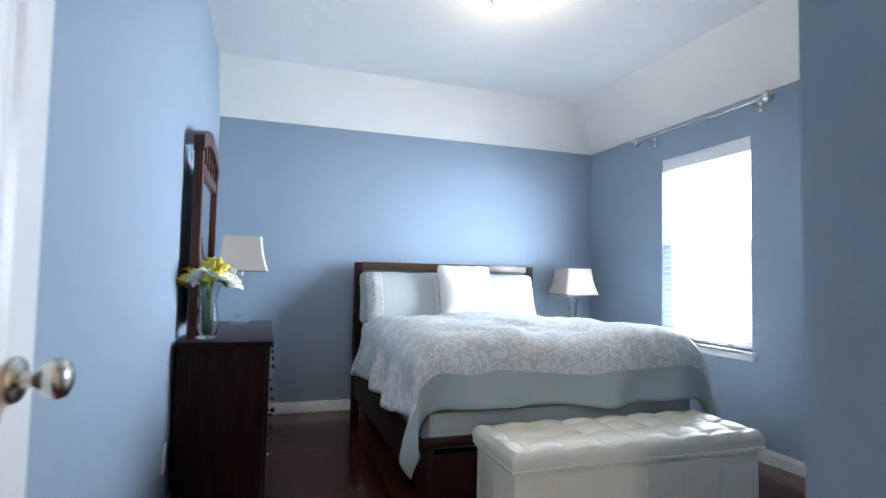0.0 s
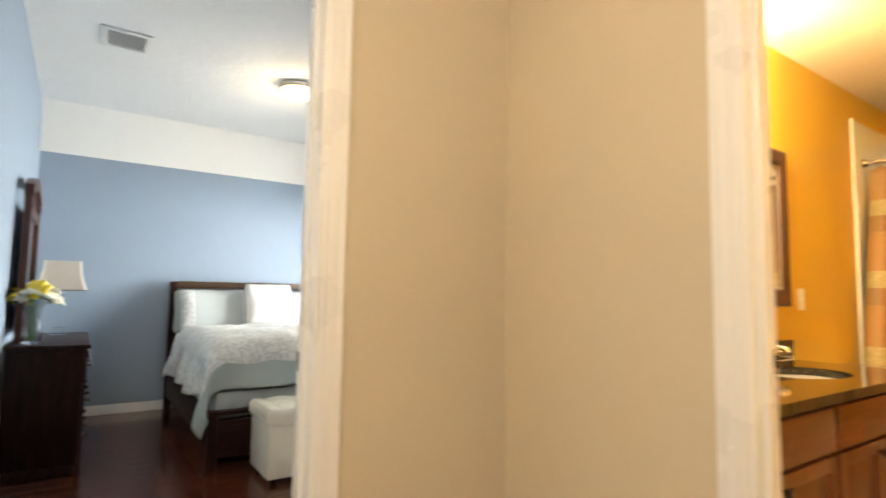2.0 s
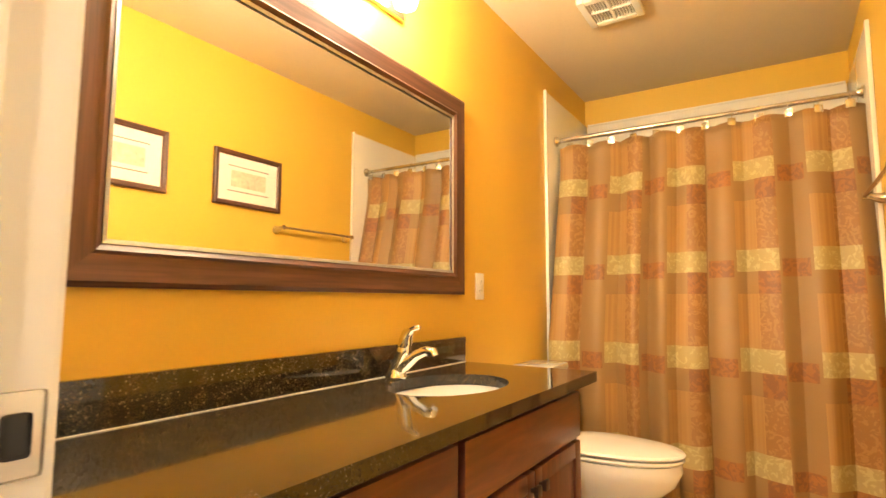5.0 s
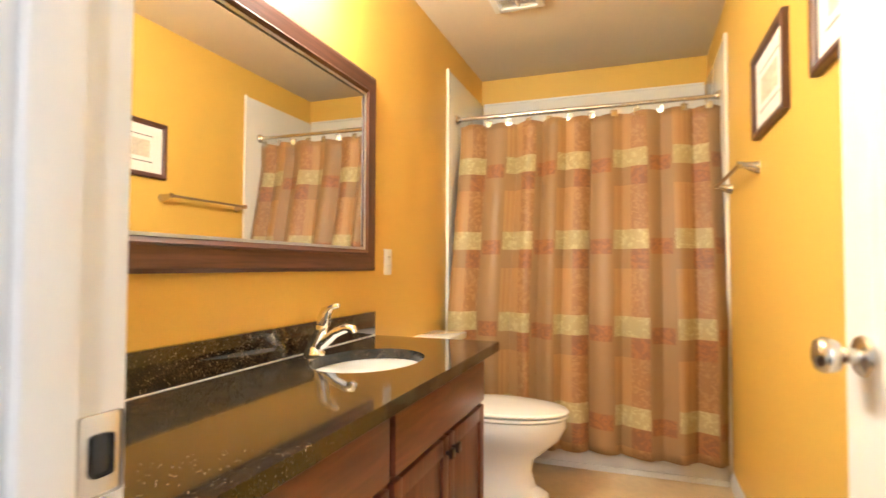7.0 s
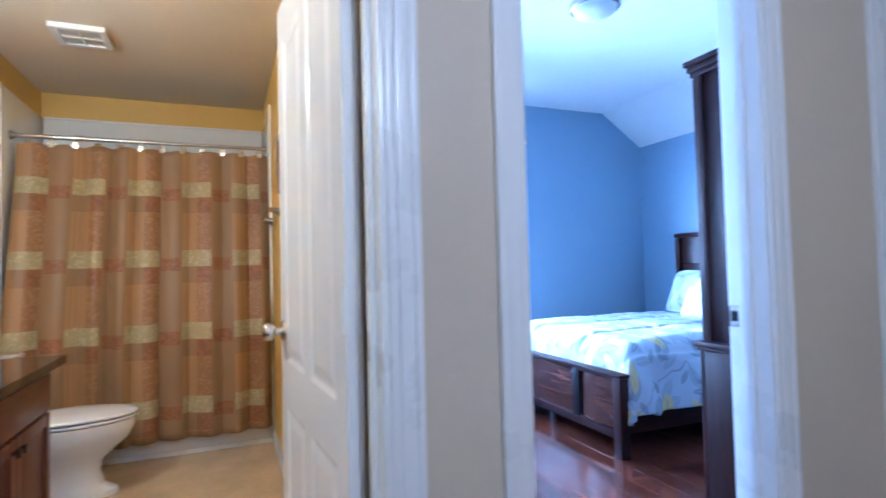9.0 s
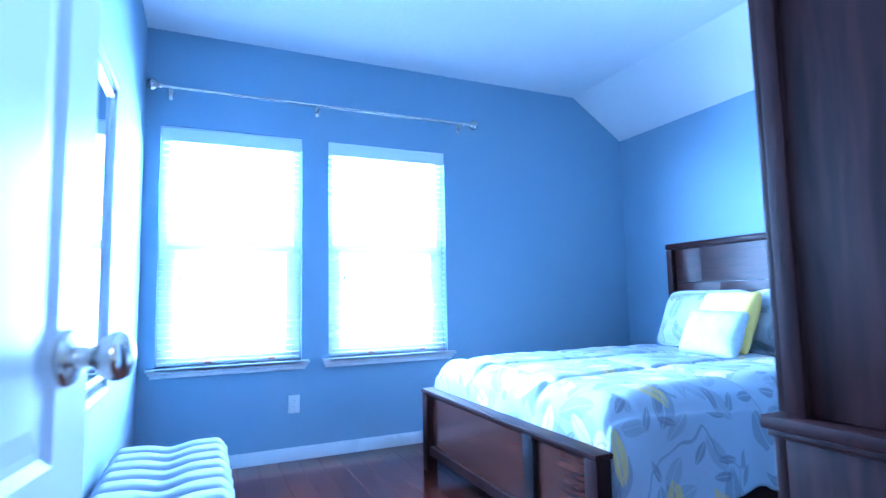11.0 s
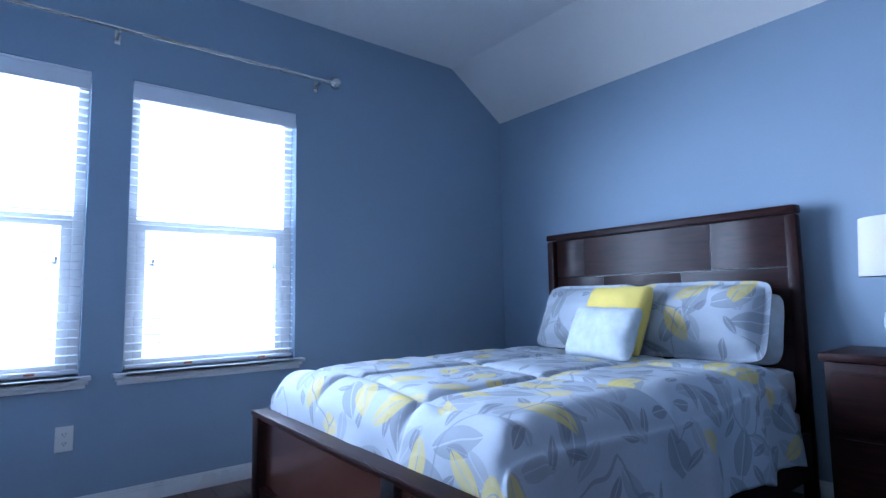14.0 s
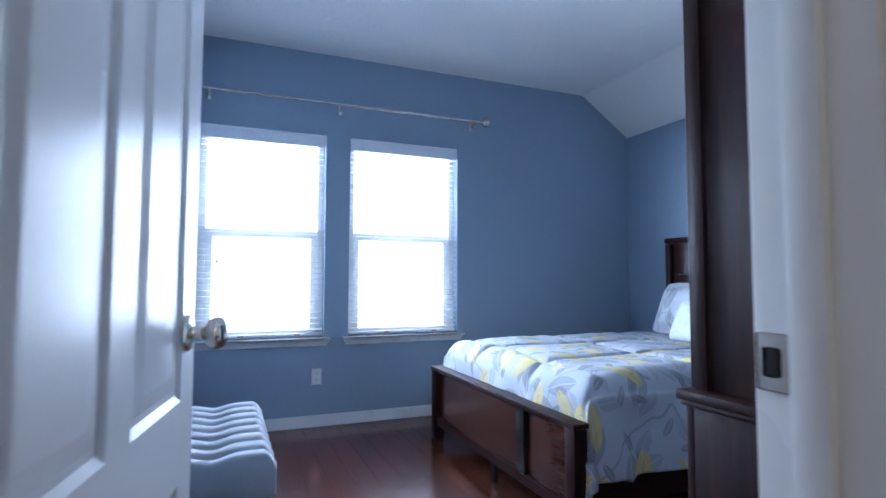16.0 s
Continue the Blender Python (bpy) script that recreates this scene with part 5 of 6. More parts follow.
for z0, z1 in ((VZ - 0.035, VZ),):
    ro = [[bm.verts.new((x, y, z)) for x, y in outer] for z in (z0, z1)]
    ri = [[bm.verts.new((SX + SA * math.cos(2 * math.pi * i / seg), SY + SB * math.sin(2 * math.pi * i / seg), z)) for i in range(seg)] for z in (z0, z1)]
    for i in range(seg):
        j = (i + 1) % seg
        bm.faces.new((ro[1][i], ro[1][j], ri[1][j], ri[1][i])), bm.faces.new((ro[0][i], ri[0][i], ri[0][j], ro[0][j]))
        bm.faces.new((ro[0][i], ro[0][j], ro[1][j], ro[1][i])), bm.faces.new((ri[0][i], ri[1][i], ri[1][j], ri[0][j]))
bmesh.ops.recalc_face_normals(bm, faces=bm.faces)
top = tagged(part("worktop", bm, GRANITE, smooth=False), "polished black flecked granite vanity worktop", "worktop")
part("backsplash", box(VX0, VX1 + 0.02, BY1 - 0.022, BY1 - 0.001, VZ + 0.0005, VZ + 0.10, 0.002), GRANITE, top)
sink = tagged(part("sink", lathe([(SA + 0.02, 0.0), (SA + 0.004, 0.0), (SA - 0.006, -0.02), (SA - 0.03, -0.09), (SA - 0.09, -0.13), (0.03, -0.14), (0.0, -0.141), (0.0, -0.150), (SA - 0.08, -0.142), (SA - 0.01, -0.10), (SA + 0.02, -0.006)], 48), PORC), "white porcelain undermount oval sink", "sink")
sink.matrix_basis = pose(SX, SY, VZ - 0.0365) @ Matrix.Diagonal((1, SB / SA, 1, 1))
part("drain", lathe([(0.0, -0.139), (0.022, -0.139), (0.024, -0.1375), (0.0, -0.136)], 20), CHROME, sink, "chrome drain")
fau = thing("faucet", "polished chrome single-lever faucet on the granite worktop", "faucet", m=pose(SX, -0.135, VZ))
part("base", lathe([(0.0, 0.0), (0.034, 0.0), (0.036, 0.006), (0.031, 0.016), (0.026, 0.030), (0.0, 0.034)], 28), CHROME, fau)
part("body", tube([(0, 0.004, 0.012), (0, -0.010, 0.045), (0, -0.026, 0.080), (0, -0.034, 0.100), (0, -0.038, 0.110)], [0.026, 0.024, 0.021, 0.020, 0.014], 20), CHROME, fau)
part("spout", tube([(0, -0.004, 0.025), (0, -0.040, 0.046), (0, -0.080, 0.078), (0, -0.118, 0.093), (0, -0.142, 0.090), (0, -0.148, 0.078)], [0.022, 0.019, 0.016, 0.015, 0.015, 0.012], 18), CHROME, fau)
part("lever", tube([(0, -0.032, 0.100), (0, -0.036, 0.122), (0, -0.044, 0.144), (0, -0.064, 0.158), (0, -0.086, 0.164), (0, -0.092, 0.165)], [0.021, 0.022, 0.019, 0.009, 0.008, 0.004], 16), CHROME, fau)
part("caulk_line", box(VX0, VX1 + 0.018, BY1 - 0.0245, BY1 - 0.0225, VZ + 0.0004, VZ + 0.0022, 0), WHITE, top, "thin white caulk line", smooth=False)

# framed wall mirror
vm = thing("vanity_mirror", "large wall mirror in a wide walnut frame above the vanity", "mirror")
MA, MB, MZ0, MZ1, MF = 2.00, 3.485, 1.072, 1.89, 0.092


def mitred(x0, x1, z0, z1, f, y_wall, prof, name, parent, mat_h, mat_v, sg=-1):
    """Four mitred frame members; prof: (inset, depth) from the outer edge inward."""
    corners = [((x0, z0), (1, 1)), ((x1, z0), (-1, 1)), ((x1, z1), (-1, -1)), ((x0, z1), (1, -1))]
    for k in range(4):
        (a, da), (b, db) = corners[k], corners[(k + 1) % 4]
        bm = bmesh.new()
        r0 = [bm.verts.new((a[0] + da[0] * i, y_wall + sg * d, a[1] + da[1] * i)) for i, d in prof]
        r1 = [bm.verts.new((b[0] + db[0] * i, y_wall + sg * d, b[1] + db[1] * i)) for i, d in prof]
        n = len(prof)
        for i in range(n):
            j = (i + 1) % n
            bm.faces.new((r0[i], r0[j], r1[j], r1[i]))
        bm.faces.new(r0), bm.faces.new(r1)
        bmesh.ops.recalc_face_normals(bm, faces=bm.faces)
        part(name, bm, mat_h if k % 2 == 0 else mat_v, parent, smooth=False)


MIRRORWOOD_Z = wood("walnut_mirror_frame_upright", (0.055, 0.022, 0.014), (0.12, 0.05, 0.032), 0.4, axis=2, stretch=20, scale=4)
mitred(MA, MB, MZ0, MZ1, MF, BY1, [(0, 0.0), (0, 0.020), (0.012, 0.026), (0.065, 0.022), (0.072, 0.026), (0.092, 0.012), (0.092, 0.0)], "frame_member", vm, MIRRORWOOD, MIRRORWOOD_Z)
mitred(MA + 0.086, MB - 0.086, MZ0 + 0.086, MZ1 - 0.086, 0.01, BY1, [(0, 0.015), (0, 0.019), (0.009, 0.016), (0.009, 0.015)], "silver_fillet", vm, SILVERLEAF, SILVERLEAF)
part("mirror_glass", box(MA + 0.09, MB - 0.09, BY1 - 0.010, BY1 - 0.004, MZ0 + 0.09, MZ1 - 0.09, 0), MIRROR, vm, "clear mirror glass", smooth=False)

# light bar above it
vl = thing("vanity_light", "lit three-globe bathroom light bar above the mirror", "wall light")
part("back_plate", box(2.25, 3.05, BY1 - 0.024, BY1 - 0.001, 2.05, 2.15, 0.006), NICKEL, vl)
for bx2 in (2.35, 2.65, 2.95):
    part("arm", tube([(bx2, BY1 - 0.02, 2.10), (bx2, BY1 - 0.07, 2.10), (bx2, BY1 - 0.095, 2.10)], 0.010, 12), NICKEL, vl)
    sh = part("glass_shade", lathe([(0.026, -0.070), (0.036, -0.066), (0.046, -0.03), (0.056, 0.02), (0.066, 0.075), (0.0655, 0.076), (0.054, 0.022), (0.043, -0.028), (0.024, -0.066)], 28, (bx2, -0.165, 2.10)), LITW, vl, "glowing frosted glass shade")
    sh.visible_shadow = False

# toilet
toi = thing("toilet", "white porcelain toilet with a closed lid, beside the vanity", "toilet")
TX = 3.995


def oval(cx, cy, a, b_front, b_back, z, n=40):
    pts = []
    for i in range(n):
        t = 2 * math.pi * i / n
        y = math.sin(t)
        pts.append((cx + a * math.cos(t), cy + (b_back if y > 0 else b_front) * y, z))
    return pts


def loft(rings, cap0=True, cap1=True):
    bm = bmesh.new()
    vs = [[bm.verts.new(p) for p in r] for r in rings]
    n = len(vs[0])
    for a, b in zip(vs, vs[1:]):
        for i in range(n):
            bm.faces.new((a[i], a[(i + 1) % n], b[(i + 1) % n], b[i]))
    if cap0:
        bm.faces.new(vs[0])
    if cap1:
        bm.faces.new(vs[-1])
    bmesh.ops.recalc_face_normals(bm, faces=bm.faces)
    return bm


part("bowl", loft([oval(TX, -0.46, 0.115, 0.28, 0.30, 0.0), oval(TX, -0.46, 0.113, 0.275, 0.30, 0.03), oval(TX, -0.46, 0.100, 0.215, 0.28, 0.06), oval(TX, -0.46, 0.096, 0.195, 0.27, 0.13), oval(TX, -0.46, 0.104, 0.205, 0.27, 0.185), oval(TX, -0.47, 0.132, 0.255, 0.28, 0.235), oval(TX, -0.48, 0.170, 0.308, 0.285, 0.29), oval(TX, -0.48, 0.188, 0.336, 0.29, 0.35), oval(TX, -0.48, 0.186, 0.335, 0.29, 0.385)]), PORC, toi)
part("seat", loft([oval(TX, -0.48, 0.186, 0.340, 0.20, 0.389), oval(TX, -0.48, 0.192, 0.346, 0.205, 0.396), oval(TX, -0.48, 0.190, 0.344, 0.203, 0.405)]), PORC, toi, "white toilet seat")
part("lid", loft([oval(TX, -0.48, 0.190, 0.346, 0.205, 0.412), oval(TX, -0.48, 0.194, 0.350, 0.208, 0.419), oval(TX, -0.48, 0.188, 0.342, 0.203, 0.428), oval(TX, -0.48, 0.150, 0.29, 0.17, 0.436), oval(TX, -0.48, 0.06, 0.13, 0.07, 0.440)]), PORC, toi, "white closed toilet lid")
part("hinge", boxes([(TX - 0.09, TX - 0.05, -0.285, -0.262, 0.386, 0.425), (TX + 0.05, TX + 0.09, -0.285, -0.262, 0.386, 0.425)], 0.006), PORC, toi)
part("tank", boxes([(TX - 0.205, TX + 0.205, -0.255, BY1 - 0.012, 0.375, 0.705)], 0.025), PORC, toi)
part("tank_lid", box(TX - 0.218, TX + 0.218, -0.268, BY1 - 0.008, 0.706, 0.742, 0.012), PORC, toi)
part("flush_lever", tube([(TX - 0.15, -0.257, 0.65), (TX - 0.15, -0.275, 0.65), (TX - 0.13, -0.282, 0.647), (TX - 0.08, -0.282, 0.640)], [0.010, 0.009, 0.006, 0.007], 12), CHROME, toi, "chrome flush lever")
part("bolt_cap", lathe([(0.0, 0.0), (0.014, 0.0), (0.012, 0.016), (0.0, 0.02)], 14, (TX - 0.095, -0.30, 0.068)), PORC, toi)

# tub, surround, rod and curtain
TUBX = 4.47
tub = thing("bathtub", "white bathtub behind the shower curtain", "bathtub")
part("apron", box(TUBX, TUBX + 0.05, BY0 + 0.004, BY1 - 0.004, 0.0, 0.37, 0.012), SURROUND, tub)
part("rim", boxes([(TUBX + 0.051, TUBX + 0.10, BY0 + 0.004, BY1 - 0.004, 0.33, 0.37), (BX1 - 0.09, BX1 - 0.003, BY0 + 0.004, BY1 - 0.004, 0.33, 0.37), (TUBX + 0.10, BX1 - 0.09, BY0 + 0.004, BY0 + 0.10, 0.33, 0.37), (TUBX + 0.10, BX1 - 0.09, BY1 - 0.10, BY1 - 0.004, 0.33, 0.37)], 0.006), SURROUND, tub)
part("basin", boxes([(TUBX + 0.05, BX1 - 0.05, BY0 + 0.05, BY1 - 0.05, 0.05, 0.08), (TUBX + 0.051, TUBX + 0.08, BY0 + 0.05, BY1 - 0.05, 0.081, 0.329), (BX1 - 0.08, BX1 - 0.05, BY0 + 0.05, BY1 - 0.05, 0.081, 0.329)], 0.005), SURROUND, tub)
part("caulk_strip", box(TUBX - 0.012, TUBX, BY0 + 0.014, BY1 - 0.004, 0.0, 0.03, 0.004), SURROUND, tub)
sur = thing("tub_surround", "glossy white shower wall panels around the tub", "shower surround")
SZ = 2.268
part("back_panel", box(BX1 - 0.014, BX1 - 0.001, BY0 + 0.016, BY1 - 0.016, 0.371, SZ, 0.004), SURROUND, sur)
part("side_panel", box(4.455, BX1 - 0.015, BY1 - 0.015, BY1 - 0.001, 0.371, SZ, 0.004), SURROUND, sur)
part("side_panel", box(4.455, BX1 - 0.015, BY0 + 0.001, BY0 + 0.015, 0.371, SZ, 0.004), SURROUND, sur)
part("edge_trim", box(4.435, 4.454, BY1 - 0.020, BY1 - 0.001, 0.0, SZ + 0.008, 0.006), SURROUND, sur)
part("edge_trim", box(4.435, 4.454, BY0 + 0.001, BY0 + 0.020, 0.084, SZ + 0.008, 0.006), SURROUND, sur)
part("top_trim", boxes([(BX1 - 0.020, BX1 - 0.001, BY0 + 0.021, BY1 - 0.021, SZ, SZ + 0.014)], 0.004), SURROUND, sur)
RODX, RODZ = 4.585, 2.0
rod = thing("shower_rod", "brushed nickel shower curtain rod", "curtain rod")
part("rod", tube([(RODX, BY0 + 0.018, RODZ), (RODX, -0.83, RODZ), (RODX, BY1 - 0.018, RODZ)], 0.0125, 16), NICKEL, rod)
part("inner_rod", tube([(RODX, -0.9, RODZ), (RODX, BY1 - 0.018, RODZ)], 0.0145, 16), NICKEL, rod)
for yy, sg in ((BY0 + 0.016, 1), (BY1 - 0.016, -1)):
    part("flange", lathe([(0.0, 0.0), (0.030, 0.0), (0.031, 0.008 * sg), (0.022, 0.016 * sg), (0.018, 0.03 * sg), (0.0, 0.031 * sg)], 24, (RODX, yy, RODZ), "y"), NICKEL, rod, "round nickel rod flange")
CY_A, CY_B = BY0 + 0.012, BY1 - 0.050
LEN = 2.10


def curtain_place(u, v):
    """u runs along the rod, v from the hem up."""
    z = 0.125 + v * 1.832
    y = CY_A + u * (CY_B - CY_A)
    hang = 1 - v
    k = u * 9.0 * 2 * math.pi
    amp = 0.024 + 0.022 * noise.noise(Vector((u * 5, 0.3, 1)))
    x = 1.25 * amp * (1 - 2 * abs(math.sin(k / 2 + 0.5 * math.sin(u * 11)))) * (0.55 + 0.45 * min(1.0, hang / 0.2)) + (0.012 + 0.008 * hang) * math.sin(u * 17 + 1.0) + 0.010 * hang * noise.noise(Vector((u * 14, v * 2, 4)))
    yy = y + 0.012 * math.cos(k) * hang
    z -= 0.012 * (1 - abs(math.sin(k / 2 + 0.4))) * max(0, 1 - hang / 0.15) if hang < 0.15 else 0
    return (RODX - 0.005 - 0.215 * min(1.0, max(0.0, (hang - 0.08) / 0.55)) + x, yy, z)


cur = thing("shower_curtain", "patchwork shower curtain in brown, gold and rust squares", "shower curtain")
cl = part("cloth", sheet(240, 40, curtain_place, lambda u, v: (u * LEN, v * 1.83)), CURTAIN, cur)
solidify(cl, 0.0025, 0.0)
for i in range(12):
    u = (i + 0.5) / 12
    yy = CY_A + u * (CY_B - CY_A)
    ring = part("ring", boxes([(-0.003, 0.003, -0.019, 0.019, -0.062, -0.057), (-0.003, 0.003, -0.019, 0.019, -0.029, -0.024), (-0.003, 0.003, -0.019, -0.014, -0.057, -0.029), (-0.003, 0.003, 0.014, 0.019, -0.057, -0.029), (-0.001, 0.001, -0.014, 0.014, -0.057, -0.029), (-0.0015, 0.0015, -0.0015, 0.0015, -0.024, 0.018)], 0.0006), NICKEL, cur, "square metal curtain ring")
    ring.matrix_basis = pose(RODX - 0.014, yy, RODZ - 0.004, 0, 0, 22 * math.sin(i * 2.1))


# pictures, towel bar, exhaust fan
def picture(x0, x1, z0, z1, seed, label):
    th = thing("framed_picture", label, "picture", "bathroom pictures")
    PIC = MIRRORWOOD
    mitred(x0, x1, z0, z1, 0.03, BY0, [(0, 0.0), (0, 0.020), (0.006, 0.024), (0.022, 0.020), (0.028, 0.014), (0.028, 0.0)], "frame_member", th, PIC, MIRRORWOOD_Z, 1)
    part("mat_board", box(x0 + 0.028, x1 - 0.028, BY0 + 0.001, BY0 + 0.008, z0 + 0.028, z1 - 0.028, 0), material("cream_mat_board", (0.80, 0.78, 0.74), 0.7, vary=0.02), th, "cream mat board", smooth=False)
    part("print_sheet", box(x0 + 0.11, x1 - 0.11, BY0 + 0.0085, BY0 + 0.0095, z0 + 0.11, z1 - 0.11, 0), material("sepia_print", (0.62, 0.54, 0.42), 0.7, vary=0.35, scale=14, fine=0.3, fine_scale=50), th, "sepia landscape print", smooth=False)
    for zz in (z0 + 0.085, z1 - 0.085):
        part("inked_line", box(x0 + 0.09, x1 - 0.09, BY0 + 0.0085, BY0 + 0.0092, zz - 0.0025, zz + 0.0025, 0), DARKMETAL, th, "thin brown inked line", smooth=False)
    return th


picture(3.325, 3.785, 1.578, 1.892, 1, "small sepia print in a dark wood frame on the gold wall")
picture(2.60, 3.06, 1.58, 1.895, 2, "small sepia print in a dark wood frame near the bathroom door")
tb = thing("towel_bar", "brushed nickel towel bar on the gold wall", "towel bar")
for xx in (3.77, 4.38):
    part("post", tube([(xx, BY0 + 0.001, 1.475), (xx, BY0 + 0.012, 1.475), (xx, BY0 + 0.05, 1.485), (xx, BY0 + 0.075, 1.487)], [0.026, 0.022, 0.013, 0.015], 18), NICKEL, tb)
part("bar", tube([(3.76, BY0 + 0.066, 1.487), (4.0, BY0 + 0.066, 1.487), (4.39, BY0 + 0.066, 1.487)], 0.0085, 16), NICKEL, tb)
fan = thing("exhaust_fan", "white square exhaust fan grille on the bathroom ceiling", "exhaust fan", m=pose(4.05, -0.565, B_CEIL))
part("frame", boxes([(-0.13, 0.13, -0.13, -0.095, -0.03, 0), (-0.13, 0.13, 0.095, 0.13, -0.03, 0), (-0.13, -0.095, -0.095, 0.095, -0.03, 0), (0.095, 0.13, -0.095, 0.095, -0.03, 0), (-0.007, 0.007, -0.095, 0.095, -0.029, -0.012), (-0.095, -0.007, -0.007, 0.007, -0.029, -0.012), (0.007, 0.095, -0.007, 0.007, -0.029, -0.012)], 0.006), WHITE, fan)
part("backing", box(-0.095, 0.095, -0.095, 0.095, -0.004, 0, 0), material("grey_fan_grille", (0.42, 0.40, 0.36), 0.6), fan, "grey fan housing")
for i in range(14):
    yy = -0.088 + i * 0.0135
    part("slat", boxes([(-0.095, -0.007, yy - 0.002, yy + 0.002, -0.024, -0.012), (0.007, 0.095, yy - 0.002, yy + 0.002, -0.024, -0.012)], 0), WHITE, fan, smooth=False)


# ---- guest bedroom ----
gb = thing("bed", "espresso wood queen bed with basket-panelled headboard and leaf-print bedding", "bed")
GX0, GX1, GYF, GYH = 3.21, 4.78, -3.41, -5.50
HT = 1.42
for x0 in (GX0, GX1 - 0.055):
    part("headboard_post", box(x0, x0 + 0.055, GYH - 0.03, GYH + 0.034, 0, HT - 0.046, 0.016), DARKWOOD_Z, gb)
part("headboard_cap", box(GX0 - 0.004, GX1 + 0.004, GYH - 0.034, GYH + 0.038, HT - 0.045, HT, 0.014), DARKWOOD_X, gb)
part("headboard_back", box(GX0 + 0.055, GX1 - 0.055, GYH - 0.022, GYH - 0.006, 0.35, HT - 0.046, 0), BLACK, gb)


def bowed(x0, x1, z0, z1, y, bow):
    """A panel whose face bulges towards the room."""
    n = 10
    bm = bmesh.new()
    front = [[bm.verts.new((x0 + (x1 - x0) * i / n, y + bow * math.sin(math.pi * i / n), z)) for z in (z0, z1)] for i in range(n + 1)]
    back = [[bm.verts.new((x0 + (x1 - x0) * i / n, y - 0.006, z)) for z in (z0, z1)] for i in range(n + 1)]
    for i in range(n):
        bm.faces.new((front[i][0], front[i + 1][0], front[i + 1][1], front[i][1])), bm.faces.new((back[i][0], back[i][1], back[i + 1][1], back[i + 1][0]))
        bm.faces.new((front[i][1], front[i + 1][1], back[i + 1][1], back[i][1])), bm.faces.new((front[i][0], back[i][0], back[i + 1][0], front[i + 1][0]))
    for e in (0, n):
        bm.faces.new((front[e][0], front[e][1], back[e][1], back[e][0]))
    bmesh.ops.recalc_face_normals(bm, faces=bm.faces)
    return bm


W = GX1 - GX0 - 0.11
for k, (z0, z1, cuts) in enumerate(((1.120, HT - 0.050, (0.0, 0.26, 0.84, 1.0)), (0.860, 1.112, (0.0, 0.38, 0.74, 1.0)), (0.600, 0.852, (0.0, 0.42, 0.80, 1.0)))):
    for a, b in zip(cuts, cuts[1:]):
        part("headboard_panel", bowed(GX0 + 0.055 + a * W + 0.003, GX0 + 0.055 + b * W - 0.003, z0, z1, GYH - 0.004, 0.022), GLOSSWOOD, gb)
for x0 in (GX0 - 0.015, GX1 - 0.050):
    part("leg", box(x0, x0 + 0.070, GYF - 0.05, GYF + 0.015, 0, 0.462, 0.006), DARKWOOD_Z, gb)
for x0 in (GX0 + 0.005, GX1 - 0.033):
    part("side_rail", box(x0, x0 + 0.028, GYH + 0.026, GYF - 0.051, 0.13, 0.33, 0.005), DARKWOOD, gb)
part("footboard_cap", box(GX0 - 0.02, GX1 + 0.02, GYF - 0.058, GYF + 0.022, 0.463, 0.486, 0.007), DARKWOOD_X, gb)
CHESTNUT = wood("chestnut_panel", (0.030, 0.010, 0.007), (0.075, 0.026, 0.016), 0.25, axis=0, stretch=14, scale=4, coat=0.3)
part("footboard_panel", bowed(GX0 + 0.050, GX0 + 0.40, 0.155, 0.445, GYF - 0.020, 0.016), CHESTNUT, gb, "glossy chestnut footboard panel")
part("footboard_panel", bowed(GX0 + 0.475, GX1 - 0.052, 0.155, 0.445, GYF - 0.020, 0.016), CHESTNUT, gb, "glossy chestnut footboard panel")
part("footboard_post", box(GX0 + 0.400, GX0 + 0.475, GYF - 0.035, GYF + 0.004, 0.145, 0.462, 0.005), BLACK, gb, "black footboard divider")
part("footboard_rail", boxes([(GX0 + 0.05, GX1 - 0.05, GYF - 0.035, GYF + 0.002, 0.10, 0.150), (GX0 + 0.05, GX1 - 0.05, GYF - 0.035, GYF + 0.002, 0.447, 0.4625)], 0.004), DARKWOOD_X, gb)
part("box_spring", box(GX0 + 0.04, GX1 - 0.04, GYH + 0.03, GYF - 0.10, 0.25, 0.42, 0.02), WHITECLOTH, gb, "white box spring")
part("mattress", box(GX0 + 0.04, GX1 - 0.04, GYH + 0.03, GYF - 0.12, 0.421, 0.625, 0.05), WHITECLOTH, gb, "white mattress with fitted sheet")
part("centre_foot", box(3.93, 3.97, GYF - 0.03, GYF - 0.005, 0, 0.10, 0.003), BLACK, gb)
# the comforter: short at the foot, long on both sides
cf = tagged(part("comforter", drape(GX0 + 0.0, GX1 + 0.0, GYH + 0.24, GYF - 0.065, 0.655, 0.36, 0.32, 0.0, 0.20, 0.13, 0.014, 0.022, (190, 180), 5.2, 0.10, 0.017), LEAFPRINT), "grey comforter printed with yellow and grey leaves", "comforter")
solidify(cf, 0.035)
put_pillow("sham_pillow", 0.70, 0.43, 0.22, LEAFPRINT, 3.64, GYH + 0.21, 0.858, 24, 3, 0.9, "leaf-print pillow sham with a flanged edge", 0.035, "leaf-print pillow shams")
put_pillow("sham_pillow", 0.71, 0.43, 0.22, LEAFPRINT, 4.34, GYH + 0.21, 0.856, 24, -3, 2.6, "leaf-print pillow sham with a flanged edge", 0.035, "leaf-print pillow shams")
for px_, sd_ in ((3.58, 3.3), (4.38, 8.8)):
    put_pillow("bed_pillow", 0.62, 0.36, 0.13, PALEPRINT, px_, GYH + 0.10, 0.815, 15, 0, sd_, "pale crosshatched pillow behind the leaf-print sham", 0.02, "pale pillows at the headboard")
